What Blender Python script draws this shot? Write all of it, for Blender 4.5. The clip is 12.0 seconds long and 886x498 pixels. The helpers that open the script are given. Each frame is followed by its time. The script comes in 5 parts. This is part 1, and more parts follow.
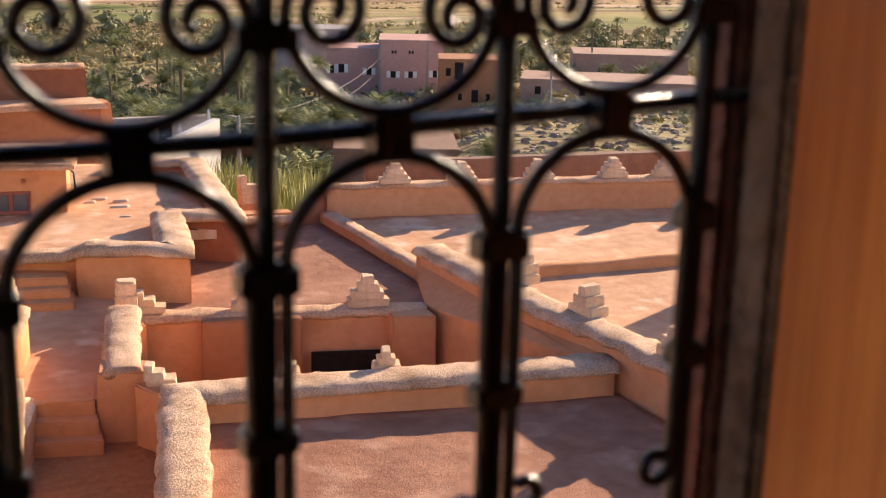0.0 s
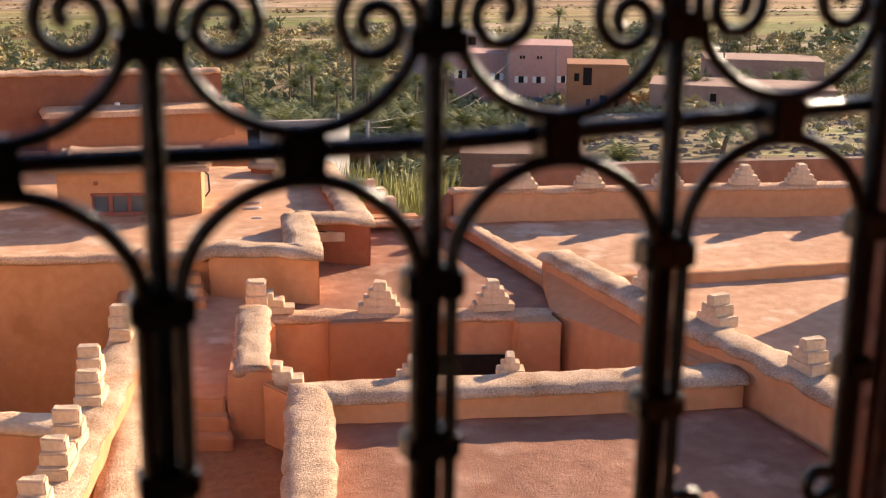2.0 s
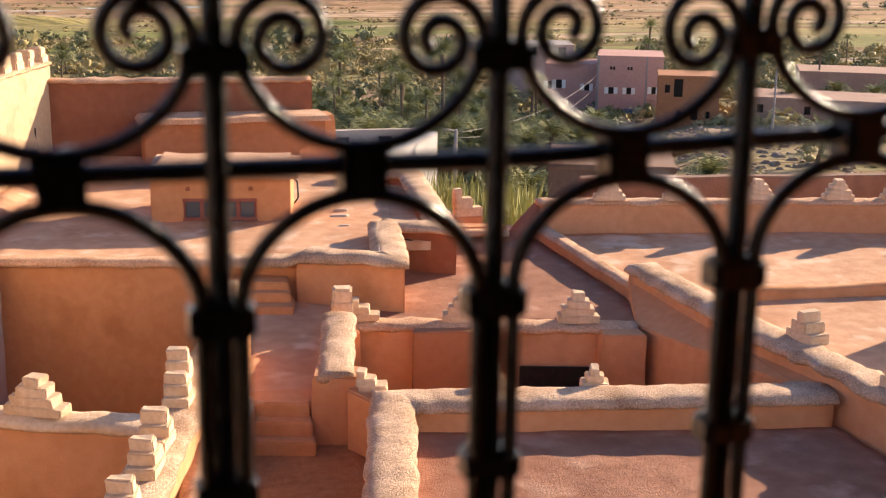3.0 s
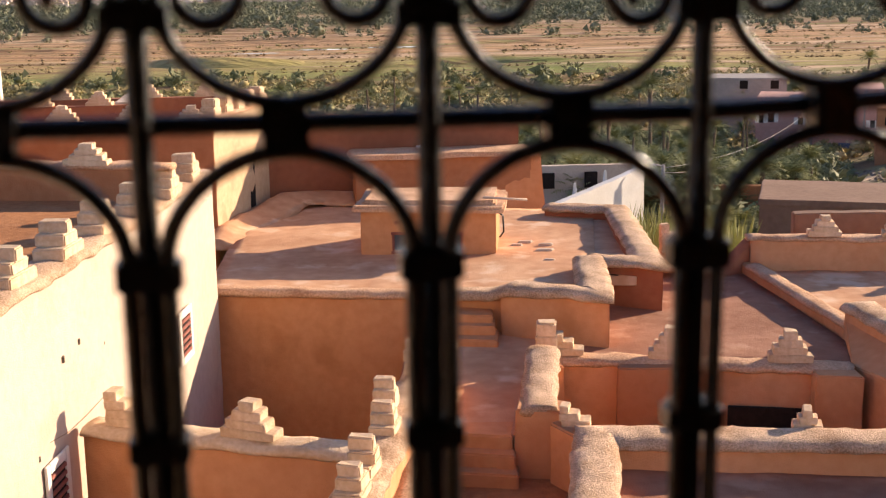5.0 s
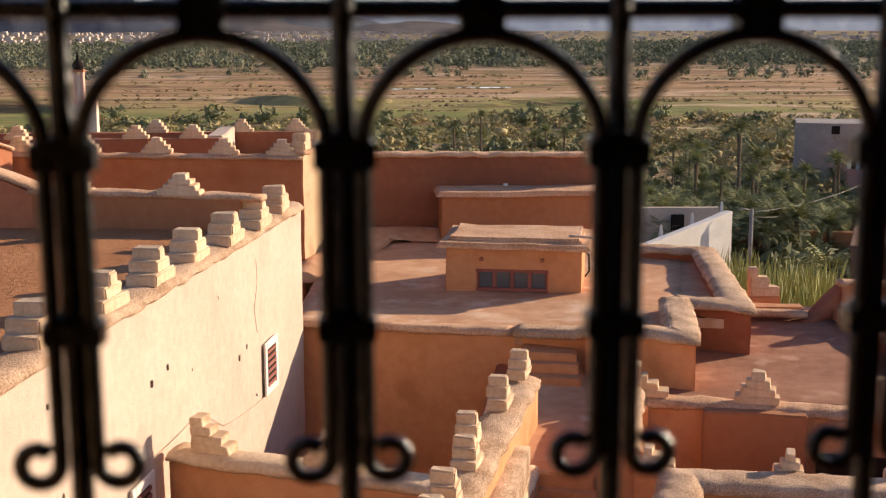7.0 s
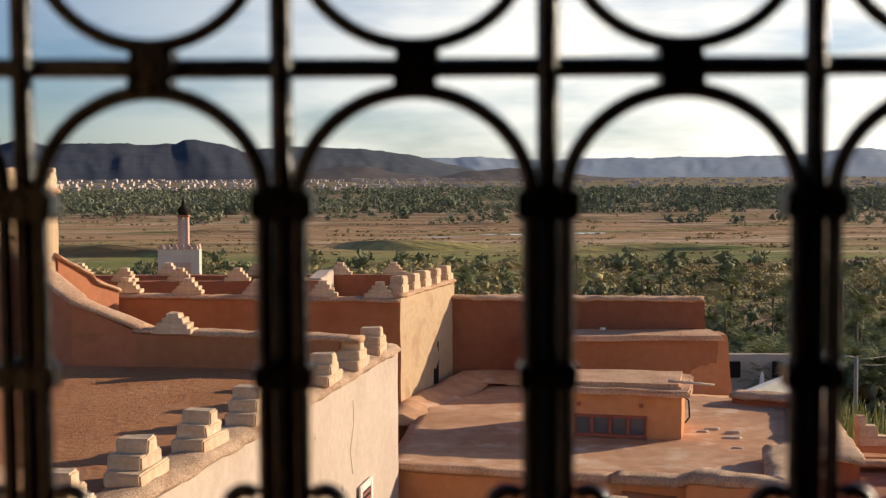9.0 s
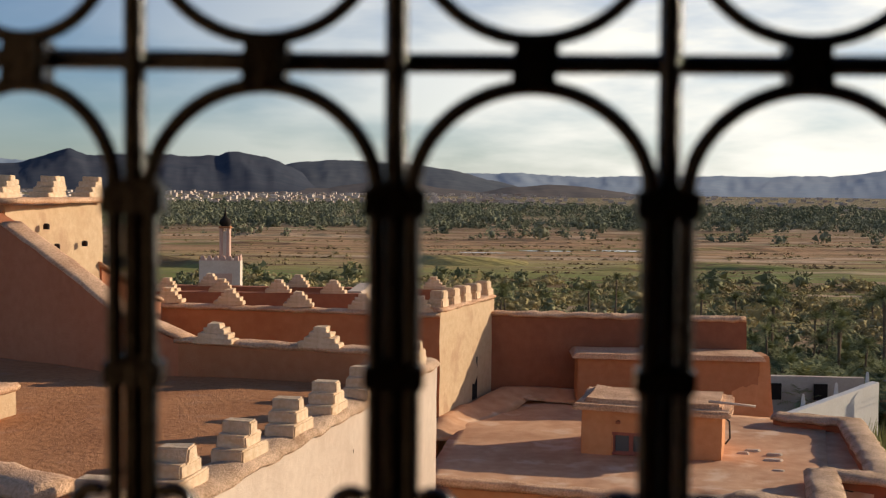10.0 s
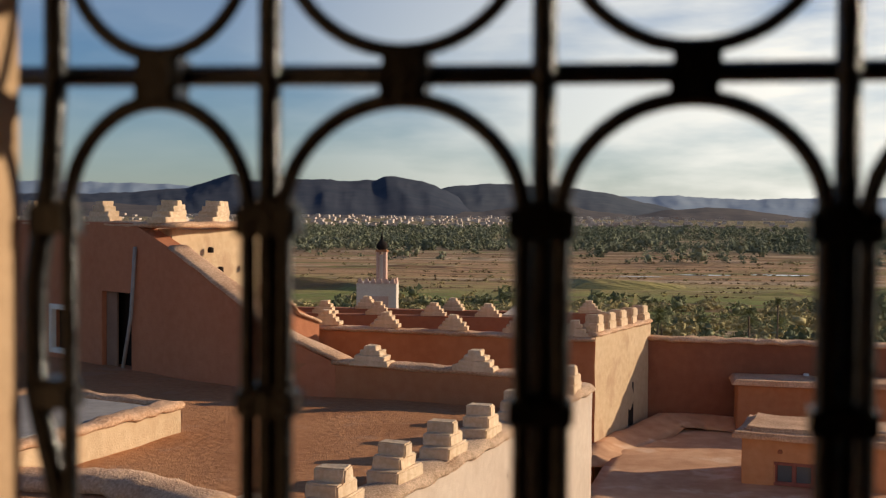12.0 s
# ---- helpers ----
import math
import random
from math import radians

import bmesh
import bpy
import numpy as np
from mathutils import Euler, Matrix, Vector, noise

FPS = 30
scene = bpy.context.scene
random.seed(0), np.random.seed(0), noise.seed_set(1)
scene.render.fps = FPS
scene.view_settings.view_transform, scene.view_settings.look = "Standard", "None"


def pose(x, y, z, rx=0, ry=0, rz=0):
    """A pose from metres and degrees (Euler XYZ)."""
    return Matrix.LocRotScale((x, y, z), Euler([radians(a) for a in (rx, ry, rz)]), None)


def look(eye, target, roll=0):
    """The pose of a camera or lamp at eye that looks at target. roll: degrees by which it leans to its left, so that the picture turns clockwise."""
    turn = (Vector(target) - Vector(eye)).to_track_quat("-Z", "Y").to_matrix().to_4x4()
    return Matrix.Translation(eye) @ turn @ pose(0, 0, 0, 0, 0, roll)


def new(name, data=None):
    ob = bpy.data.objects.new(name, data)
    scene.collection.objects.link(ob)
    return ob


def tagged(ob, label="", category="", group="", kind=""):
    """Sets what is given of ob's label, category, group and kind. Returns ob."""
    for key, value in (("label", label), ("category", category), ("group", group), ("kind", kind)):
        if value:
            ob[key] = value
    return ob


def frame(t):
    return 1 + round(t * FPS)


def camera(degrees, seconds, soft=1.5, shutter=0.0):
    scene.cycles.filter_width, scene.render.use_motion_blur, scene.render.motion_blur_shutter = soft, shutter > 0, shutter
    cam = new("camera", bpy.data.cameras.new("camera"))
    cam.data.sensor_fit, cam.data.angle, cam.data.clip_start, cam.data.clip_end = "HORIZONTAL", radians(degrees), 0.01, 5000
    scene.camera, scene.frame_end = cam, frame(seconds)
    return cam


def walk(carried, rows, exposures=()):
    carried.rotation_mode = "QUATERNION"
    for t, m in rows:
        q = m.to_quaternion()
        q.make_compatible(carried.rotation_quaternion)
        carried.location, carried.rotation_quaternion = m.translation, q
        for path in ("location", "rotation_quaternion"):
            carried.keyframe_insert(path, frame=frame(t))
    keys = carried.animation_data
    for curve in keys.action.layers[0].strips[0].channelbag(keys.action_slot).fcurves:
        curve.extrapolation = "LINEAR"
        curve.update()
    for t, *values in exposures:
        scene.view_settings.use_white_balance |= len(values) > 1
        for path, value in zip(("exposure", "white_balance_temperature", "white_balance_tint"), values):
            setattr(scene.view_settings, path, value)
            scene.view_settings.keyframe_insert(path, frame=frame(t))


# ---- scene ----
cam = camera(39.63, 12.0, soft=1.25)
cam.data.dof.use_dof = True
cam.data.dof.focus_distance = 30.0
cam.data.dof.aperture_fstop = 9.5
EXPOSURES = ((0.0,1.2, 7600, 15), (3.0,1.2, 7600, 15), (5.5,0.87, 7500, 14), (6.5, 0.65, 7400, 13), (8.5, 0.25, 7200, 9), (9.5, 0.05, 7100, 7), (12.0, -0.1, 7100, 7))
PATH = [
    (0, pose(-0.0593, 0.0008, 20.0959, 75.577, -1.346, -27.124)),
    (0.5, pose(-0.0633, 0.0061, 20.0947, 75.674, -1.273, -25.936)),
    (1, pose(-0.0660, 0.0079, 20.0950, 75.737, -1.182, -24.375)),
    (1.5, pose(-0.0707, 0.0125, 20.0932, 75.655, -1.006, -22.614)),
    (2, pose(-0.0756, 0.0127, 20.0943, 75.702, -0.808, -21.254)),
    (2.5, pose(-0.0697, 0.0140, 20.0942, 75.813, -0.912, -19.778)),
    (3, pose(-0.0629, 0.0137, 20.0964, 76.093, -0.837, -17.105)),
    (5, pose(-0.0686, -0.0119, 20.0600, 77.761, 0.733, -7.696)),
    (5.5, pose(-0.0818, -0.0142, 20.0388, 78.020, 1.129, -7.127)),
    (6, pose(-0.1041, -0.0189, 20.0175, 78.303, 1.148, -6.700)),
    (6.5, pose(-0.1158, -0.0256, 20.0042, 78.736, 0.445, -5.084)),
    (8.5, pose(-0.1478, -0.0442, 19.9527, 84.736, 0.641, -0.517)),
    (9, pose(-0.1730, -0.0523, 19.9469, 86.405, 0.264, 0.780)),
    (9.5, pose(-0.1917, -0.0478, 19.9414, 86.759, -0.157, 1.526)),
    (10, pose(-0.2097, -0.0400, 19.9384, 87.110, -0.621, 2.671)),
    (10.5, pose(-0.2192, -0.0349, 19.9381, 87.680, -0.719, 3.732)),
    (11, pose(-0.2235, -0.0260, 19.9386, 88.218, -0.642, 5.164)),
    (11.5, pose(-0.2203, -0.0183, 19.9364, 88.263, -0.807, 7.291)),
    (12, pose(-0.2099, 0.0018, 19.9370, 88.142, -0.400, 9.873)),
]
walk(cam, PATH, EXPOSURES)

Z0 = 20.0                                   # height of the grille's cross bar over the valley floor

# ---- world, sun ----
SUN_EL, SUN_X, SUN_Y = 17.5, 0.90, 0.43     # the sun stands low, to the right and beyond
world = bpy.data.worlds.new("sky")
scene.world = world
world.use_nodes = True
wn, wl = world.node_tree.nodes, world.node_tree.links
bg = wn["Background"]
sky = wn.new("ShaderNodeTexSky")
sky.sky_type, sky.sun_disc = "NISHITA", False
sky.sun_elevation = radians(SUN_EL)
sky.sun_rotation = math.atan2(SUN_X, SUN_Y)
sky.air_density, sky.dust_density, sky.ozone_density = 1.0, 0.3, 2.0
coord = wn.new("ShaderNodeTexCoord")
stretch = wn.new("ShaderNodeMapping")
stretch.inputs["Scale"].default_value = (2.2, 2.2, 9.0)
cloud = wn.new("ShaderNodeTexNoise")
cloud.inputs["Scale"].default_value, cloud.inputs["Detail"].default_value = 1.6, 6.0
ramp = wn.new("ShaderNodeValToRGB")
ramp.color_ramp.elements[0].position, ramp.color_ramp.elements[1].position = 0.34, 0.56
mixsky = wn.new("ShaderNodeMixRGB")
mixsky.inputs["Color2"].default_value = (21.5, 21.5, 21.5, 1)
wl.new(coord.outputs["Generated"], stretch.inputs["Vector"])
wl.new(stretch.outputs["Vector"], cloud.inputs["Vector"])
wl.new(cloud.outputs["Fac"], ramp.inputs["Fac"])
split = wn.new("ShaderNodeSeparateXYZ")
low = wn.new("ShaderNodeMapRange")
low.inputs["From Min"].default_value, low.inputs["From Max"].default_value = 0.55, 0.12
veil = wn.new("ShaderNodeMath")
veil.operation = "MULTIPLY"
wl.new(coord.outputs["Generated"], split.inputs[0])
wl.new(split.outputs["Z"], low.inputs["Value"])
wl.new(low.outputs[0], veil.inputs[0])
wl.new(ramp.outputs["Color"], veil.inputs[1])
side = wn.new("ShaderNodeMapRange")
side.inputs["From Min"].default_value, side.inputs["From Max"].default_value = -0.34, 0.10
side.inputs["To Min"].default_value = 0.10
both = wn.new("ShaderNodeMath")
both.operation = "MULTIPLY"
wl.new(split.outputs["X"], side.inputs["Value"])
wl.new(side.outputs[0], both.inputs[0])
wl.new(veil.outputs[0], both.inputs[1])
wl.new(both.outputs[0], mixsky.inputs["Fac"])
tint = wn.new("ShaderNodeMixRGB")
tint.blend_type = "MULTIPLY"
tint.inputs["Fac"].default_value, tint.inputs["Color2"].default_value = 1.0, (1.04, 1.40, 2.10, 1)
wl.new(sky.outputs["Color"], tint.inputs["Color1"])
wl.new(tint.outputs["Color"], mixsky.inputs["Color1"])
wl.new(mixsky.outputs["Color"], bg.inputs["Color"])
bg.inputs["Strength"].default_value = 0.05

sun = new("sun", bpy.data.lights.new("sun", "SUN"))
sun.data.energy, sun.data.angle, sun.data.color = 5.0, radians(0.6), (1.0, 0.86, 0.70)
rise = math.tan(radians(SUN_EL)) * math.hypot(SUN_X, SUN_Y)
sun.matrix_world = look((30 * SUN_X, 30 * SUN_Y, 30 * rise + Z0), (0, 0, Z0))


# ---- materials ----
def surface(name, base, alt, rough=0.9, big=0.6, fine=9.0, relief=0.25, grain=60.0, metal=0.0, stain=None, per=0.0):
    """Two colours mixed by large and fine noise, with fine relief; stain: a third colour in blotches."""
    m = bpy.data.materials.new(name)
    m.use_nodes = True
    n, l = m.node_tree.nodes, m.node_tree.links
    bsdf = n["Principled BSDF"]
    bsdf.inputs["Roughness"].default_value, bsdf.inputs["Metallic"].default_value = rough, metal
    if rough >= 0.9:
        bsdf.inputs["Specular IOR Level"].default_value = 0.2
    tc = n.new("ShaderNodeTexCoord")
    a, b, c = (n.new("ShaderNodeTexNoise") for _ in range(3))
    for tex, scale, detail in ((a, big, 6), (b, fine, 5), (c, grain, 4)):
        tex.inputs["Scale"].default_value, tex.inputs["Detail"].default_value = scale, detail
        l.new(tc.outputs["Object"], tex.inputs["Vector"])
    add = n.new("ShaderNodeMath")
    add.operation = "ADD"
    l.new(a.outputs["Fac"], add.inputs[0])
    l.new(b.outputs["Fac"], add.inputs[1])
    r = n.new("ShaderNodeMapRange")
    r.inputs["From Min"].default_value, r.inputs["From Max"].default_value = 0.75, 1.25
    l.new(add.outputs[0], r.inputs["Value"])
    mix = n.new("ShaderNodeMixRGB")
    mix.inputs["Color1"].default_value, mix.inputs["Color2"].default_value = (*base, 1), (*alt, 1)
    l.new(r.outputs[0], mix.inputs["Fac"])
    out = mix
    if stain:
        d = n.new("ShaderNodeTexNoise")
        d.inputs["Scale"].default_value, d.inputs["Detail"].default_value = big * 2.3, 7
        l.new(tc.outputs["Object"], d.inputs["Vector"])
        rs = n.new("ShaderNodeMapRange")
        rs.inputs["From Min"].default_value, rs.inputs["From Max"].default_value = 0.56, 0.68
        rs.inputs["To Max"].default_value = 0.75
        l.new(d.outputs["Fac"], rs.inputs["Value"])
        ms = n.new("ShaderNodeMixRGB")
        ms.inputs["Color2"].default_value = (*stain, 1)
        l.new(rs.outputs[0], ms.inputs["Fac"])
        l.new(mix.outputs["Color"], ms.inputs["Color1"])
        out = ms
    if per:
        info = n.new("ShaderNodeObjectInfo")
        rp = n.new("ShaderNodeMapRange")
        rp.inputs["To Min"].default_value, rp.inputs["To Max"].default_value = 1 - per, 1 + per
        l.new(info.outputs["Random"], rp.inputs["Value"])
        hs = n.new("ShaderNodeHueSaturation")
        l.new(rp.outputs[0], hs.inputs["Value"])
        l.new(out.outputs["Color"], hs.inputs["Color"])
        out = hs
    l.new(out.outputs["Color"], bsdf.inputs["Base Color"])
    bump = n.new("ShaderNodeBump")
    bump.inputs["Strength"].default_value, bump.inputs["Distance"].default_value = relief, 0.05
    mid = n.new("ShaderNodeMath")
    mid.operation = "MULTIPLY_ADD"
    mid.inputs[1].default_value = 0.6
    l.new(c.outputs["Fac"], mid.inputs[0])
    l.new(b.outputs["Fac"], mid.inputs[2])
    l.new(mid.outputs[0], bump.inputs["Height"])
    l.new(bump.outputs["Normal"], bsdf.inputs["Normal"])
    return m


ADOBE = surface("adobe_plaster", (0.56, 0.245, 0.110), (0.64, 0.31, 0.155), 0.95, 0.35, 5, 0.35, 45, stain=(0.48, 0.205, 0.085))
ADOBE_RED = surface("red_adobe_plaster", (0.32, 0.112, 0.06), (0.385, 0.15, 0.08), 0.95, 0.4, 5, 0.3, 40, stain=(0.29, 0.095, 0.05))
ADOBE_BROWN = surface("brown_adobe_plaster", (0.37, 0.15, 0.070), (0.43, 0.19, 0.095), 0.95, 0.4, 5, 0.3, 40)
# Rear house front: deep shade put in as a darker red.
RED_SHADE = surface("shade_deepened_red_plaster", (0.235, 0.088, 0.05), (0.29, 0.115, 0.066), 0.95, 0.4, 4, 0.3, 40, stain=(0.21, 0.075, 0.042))
# Back house front only: warm bounced light painted in as orange.
BOUNCE_ORANGE = surface("bounce_orange_plaster", (0.46, 0.168, 0.075), (0.54, 0.215, 0.10), 0.95, 0.4, 4, 0.3, 40, stain=(0.41, 0.14, 0.06))
MUD_DARK = surface("dark_mud_wall", (0.22, 0.125, 0.085), (0.29, 0.17, 0.115), 0.95, 0.4, 3, 0.5, 20)
TOWER = surface("tower_plaster", (0.43, 0.158, 0.080), (0.50, 0.20, 0.105), 0.95, 0.4, 5, 0.3, 40)
CREAM = surface("pale_plaster", (0.53, 0.41, 0.325), (0.60, 0.48, 0.385), 0.9, 0.5, 6, 0.3, 50, stain=(0.49, 0.375, 0.295))
PALE = surface("weathered_pale_plaster", (0.52, 0.355, 0.215), (0.60, 0.43, 0.275), 0.95, 0.5, 6, 0.35, 40, stain=(0.43, 0.27, 0.165))
MERLON = surface("merlon_plaster", (0.60, 0.405, 0.25), (0.76, 0.57, 0.395), 0.95, 2.2, 14, 0.5, 70, per=0.08)
COPING = surface("straw_mud_coping", (0.52, 0.275, 0.155), (0.80, 0.515, 0.335), 1.0, 1.2, 22, 0.8, 60)
for q in COPING.node_tree.nodes:
    if q.bl_idname == "ShaderNodeBump":
        q.inputs["Distance"].default_value = 0.06
STRAW = surface("thick_straw_mud", (0.46, 0.265, 0.155), (0.92, 0.65, 0.455), 1.0, 2.0, 34, 1.0, 80)
for q in STRAW.node_tree.nodes:
    if q.bl_idname == "ShaderNodeBump":
        q.inputs["Distance"].default_value = 0.06
CRACK = surface("crack_line", (0.34, 0.24, 0.17), (0.46, 0.34, 0.25), 1.0, 2.0, 20)
ROOF = surface("earth_roof", (0.54, 0.27, 0.145), (0.69, 0.40, 0.24), 1.0, 0.45, 2.6, 0.45, 38, stain=(0.80, 0.57, 0.40))
# Dusty red earth, darkened so that both surfaces look shaded.
ROOF_DUST_SHADE = surface("dusty_red_shaded_roof", (0.30, 0.132, 0.078), (0.41, 0.20, 0.125), 1.0, 0.5, 3.2, 0.6, 40, stain=(0.52, 0.30, 0.20))
ROOF_RED = surface("red_earth_roof", (0.40, 0.165, 0.070), (0.54, 0.245, 0.11), 1.0, 0.6, 7, 0.9, 45, stain=(0.47, 0.235, 0.13))
# Near-black: openings' inner shade as flat colour; also the dome's own black.
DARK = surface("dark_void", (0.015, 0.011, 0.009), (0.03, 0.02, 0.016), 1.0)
IRON = surface("wrought_iron", (0.004, 0.0035, 0.0035), (0.009, 0.007, 0.006), 0.24, 30, 140, 0.2, 320, 0.0)
WOOD = surface("varnished_wood", (0.70, 0.25, 0.045), (0.42, 0.115, 0.020), 0.42, 6, 30, 0.2, 150)
for tex in [q for q in WOOD.node_tree.nodes if q.bl_idname == "ShaderNodeTexNoise"]:
    along = WOOD.node_tree.nodes.new("ShaderNodeMapping")
    along.inputs["Scale"].default_value = (2.0, 2.0, 0.12)
    WOOD.node_tree.links.new(WOOD.node_tree.nodes["Texture Coordinate"].outputs["Object"], along.inputs["Vector"])
    WOOD.node_tree.links.new(along.outputs["Vector"], tex.inputs["Vector"])
OLDWOOD = surface("weathered_wood", (0.13, 0.09, 0.065), (0.34, 0.26, 0.20), 0.85, 9, 60, 0.8, 200)
BEADWOOD = surface("flaking_red_wood", (0.46, 0.13, 0.055), (0.20, 0.06, 0.03), 0.6, 14, 60, 0.8, 200)
REDWOOD = surface("red_painted_wood", (0.26, 0.07, 0.05), (0.32, 0.11, 0.08), 0.7, 3, 20)
WHITE = surface("white_paint", (0.74, 0.68, 0.60), (0.80, 0.75, 0.68), 0.8, 1, 9)
MUD_PINK = surface("pale_mud_wall", (0.34, 0.20, 0.145), (0.42, 0.26, 0.19), 0.95, 0.3, 2, 0.4, 12)
PINK = surface("pink_render", (0.48, 0.255, 0.205), (0.55, 0.31, 0.255), 0.9, 0.3, 3)
GREYWALL = surface("grey_cement", (0.27, 0.24, 0.22), (0.36, 0.32, 0.29), 0.95, 0.7, 6, 0.3, 30)
BLUEDOOR = surface("blue_metal", (0.05, 0.08, 0.16), (0.07, 0.11, 0.2), 0.5)
ROOMWALL = surface("room_plaster", (0.30, 0.24, 0.19), (0.36, 0.29, 0.23), 0.95, 1, 8)
FROND = surface("palm_frond", (0.095, 0.112, 0.040), (0.40, 0.38, 0.17), 0.9, 0.8, 3, 0.1, 20, per=0.25)
BARK = surface("palm_bark", (0.14, 0.095, 0.06), (0.22, 0.16, 0.11), 1.0, 4, 20, 0.8, 60)
# Lifted and greyed: distance haze is mixed into the leaf colour.
BELT = surface("hazed_belt_leaf", (0.11, 0.125, 0.075), (0.29, 0.285, 0.18), 0.9, 0.02, 0.25, 0.1, 5)
LEAF = surface("shrub_leaf", (0.10, 0.11, 0.045), (0.25, 0.24, 0.105), 0.8, 0.02, 0.4, 0.1, 5)
SCRUB = surface("dry_scrub", (0.24, 0.20, 0.085), (0.52, 0.41, 0.20), 0.9, 0.03, 0.5, 0.1, 5)
REED = surface("reed_leaf", (0.28, 0.28, 0.075), (0.46, 0.43, 0.15), 0.7, 0.5, 3, 0.1, 20)
STONE = surface("rubble_stone", (0.20, 0.145, 0.11), (0.32, 0.24, 0.18), 1.0, 0.5, 2, 0.5, 10)
TOWN = surface("town_walls", (0.38, 0.28, 0.23), (0.66, 0.57, 0.50), 0.95, 0.012, 0.03, 0.0, 1)
# Near, middle and far ridge colours hold backlit shade and blue haze.
HILL = surface("backlit_bare_hill", (0.026, 0.036, 0.057), (0.052, 0.056, 0.074), 1.0, 0.004, 0.02, 0.4, 0.1)
HILLMID = surface("hazed_mid_hill", (0.050, 0.063, 0.083), (0.088, 0.092, 0.104), 1.0, 0.004, 0.02, 0.4, 0.1)
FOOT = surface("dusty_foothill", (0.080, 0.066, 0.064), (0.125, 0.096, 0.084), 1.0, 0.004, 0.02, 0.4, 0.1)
HILLFAR = surface("hazed_far_hill", (0.23, 0.295, 0.37), (0.29, 0.335, 0.39), 1.0, 0.003, 0.02, 0.3, 0.1)
GLASS = bpy.data.materials.new("window_glass")
GLASS.use_nodes = True
GLASS.node_tree.nodes["Principled BSDF"].inputs["Base Color"].default_value = (0.10, 0.11, 0.12, 1)
GLASS.node_tree.nodes["Principled BSDF"].inputs["Roughness"].default_value = 0.12


def ground_material():
    """Bare earth with field strips, green crops and scrub patches."""
    m = bpy.data.materials.new("valley_ground")
    m.use_nodes = True
    n, l = m.node_tree.nodes, m.node_tree.links
    bsdf = n["Principled BSDF"]
    bsdf.inputs["Roughness"].default_value = 1.0
    bsdf.inputs["Specular IOR Level"].default_value = 0.1
    tc = n.new("ShaderNodeTexCoord")

    def noise_at(scale, vec, detail=6):
        mp = n.new("ShaderNodeMapping")
        mp.inputs["Scale"].default_value = vec
        mp.inputs["Rotation"].default_value = (0, 0, radians(-6))
        l.new(tc.outputs["Object"], mp.inputs["Vector"])
        t = n.new("ShaderNodeTexNoise")
        t.inputs["Scale"].default_value, t.inputs["Detail"].default_value = scale, detail
        l.new(mp.outputs["Vector"], t.inputs["Vector"])
        return t.outputs["Fac"]

    def blend(fac, lo, hi, under, colour, top=1.0):
        r = n.new("ShaderNodeMapRange")
        r.inputs["From Min"].default_value, r.inputs["From Max"].default_value = lo, hi
        r.inputs["To Max"].default_value = top
        l.new(fac, r.inputs["Value"])
        x = n.new("ShaderNodeMixRGB")
        x.inputs["Color2"].default_value = (*colour, 1)
        l.new(r.outputs[0], x.inputs["Fac"])
        if isinstance(under, tuple):
            x.inputs["Color1"].default_value = (*under, 1)
        else:
            l.new(under, x.inputs["Color1"])
        return x.outputs["Color"]

    # field belts across the valley, their borders wandering
    xyz, far = n.new("ShaderNodeSeparateXYZ"), n.new("ShaderNodeMath")
    l.new(tc.outputs["Object"], xyz.inputs[0])
    far.operation = "MULTIPLY_ADD"
    far.inputs[1].default_value = 190.0
    l.new(noise_at(0.012, (0.5, 1.0, 1), 4), far.inputs[0])
    l.new(xyz.outputs["Y"], far.inputs[2])
    span = n.new("ShaderNodeMapRange")
    span.inputs["From Min"].default_value, span.inputs["From Max"].default_value = 150.0, 850.0
    l.new(far.outputs[0], span.inputs["Value"])
    belts = n.new("ShaderNodeValToRGB")
    stops = ((0.0, (0.26, 0.19, 0.11)), (0.19, (0.35, 0.28, 0.11)), (0.31, (0.22, 0.25, 0.07)), (0.37, (0.48, 0.36, 0.15)), (0.43, (0.52, 0.30, 0.155)), (0.58, (0.55, 0.325, 0.175)), (0.72, (0.35, 0.22, 0.13)), (0.84, (0.22, 0.19, 0.11)))
    while len(belts.color_ramp.elements) < len(stops):
        belts.color_ramp.elements.new(0.5)
    for e, (at, c) in zip(belts.color_ramp.elements, stops):
        e.position, e.color = at, (*c, 1)
    l.new(span.outputs[0], belts.inputs["Fac"])
    col = belts.outputs["Color"]
    col = blend(noise_at(0.06, (0.16, 1.3, 1)), 0.53, 0.57, col, (0.24, 0.135, 0.075), 0.8)
    col = blend(noise_at(0.035, (0.2, 1.6, 1)), 0.56, 0.60, col, (0.66, 0.46, 0.30), 0.85)
    col = blend(noise_at(0.05, (0.3, 1.0, 1)), 0.57, 0.63, col, (0.21, 0.235, 0.075), 0.7)
    col = blend(noise_at(0.16, (0.5, 1.4, 1)), 0.52, 0.62, col, (0.27, 0.225, 0.10), 0.55)
    col = blend(noise_at(0.9, (1, 1, 1)), 0.52, 0.75, col, (0.17, 0.125, 0.08), 0.5)
    col = blend(noise_at(0.25, (0.35, 1.6, 1)), 0.56, 0.60, col, (0.28, 0.17, 0.095), 0.7)
    l.new(col, bsdf.inputs["Base Color"])
    bump = n.new("ShaderNodeBump")
    bump.inputs["Strength"].default_value, bump.inputs["Distance"].default_value = 1.0, 2.2
    l.new(noise_at(0.35, (0.3, 1.5, 1)), bump.inputs["Height"])
    l.new(bump.outputs["Normal"], bsdf.inputs["Normal"])
    return m


GROUND = ground_material()


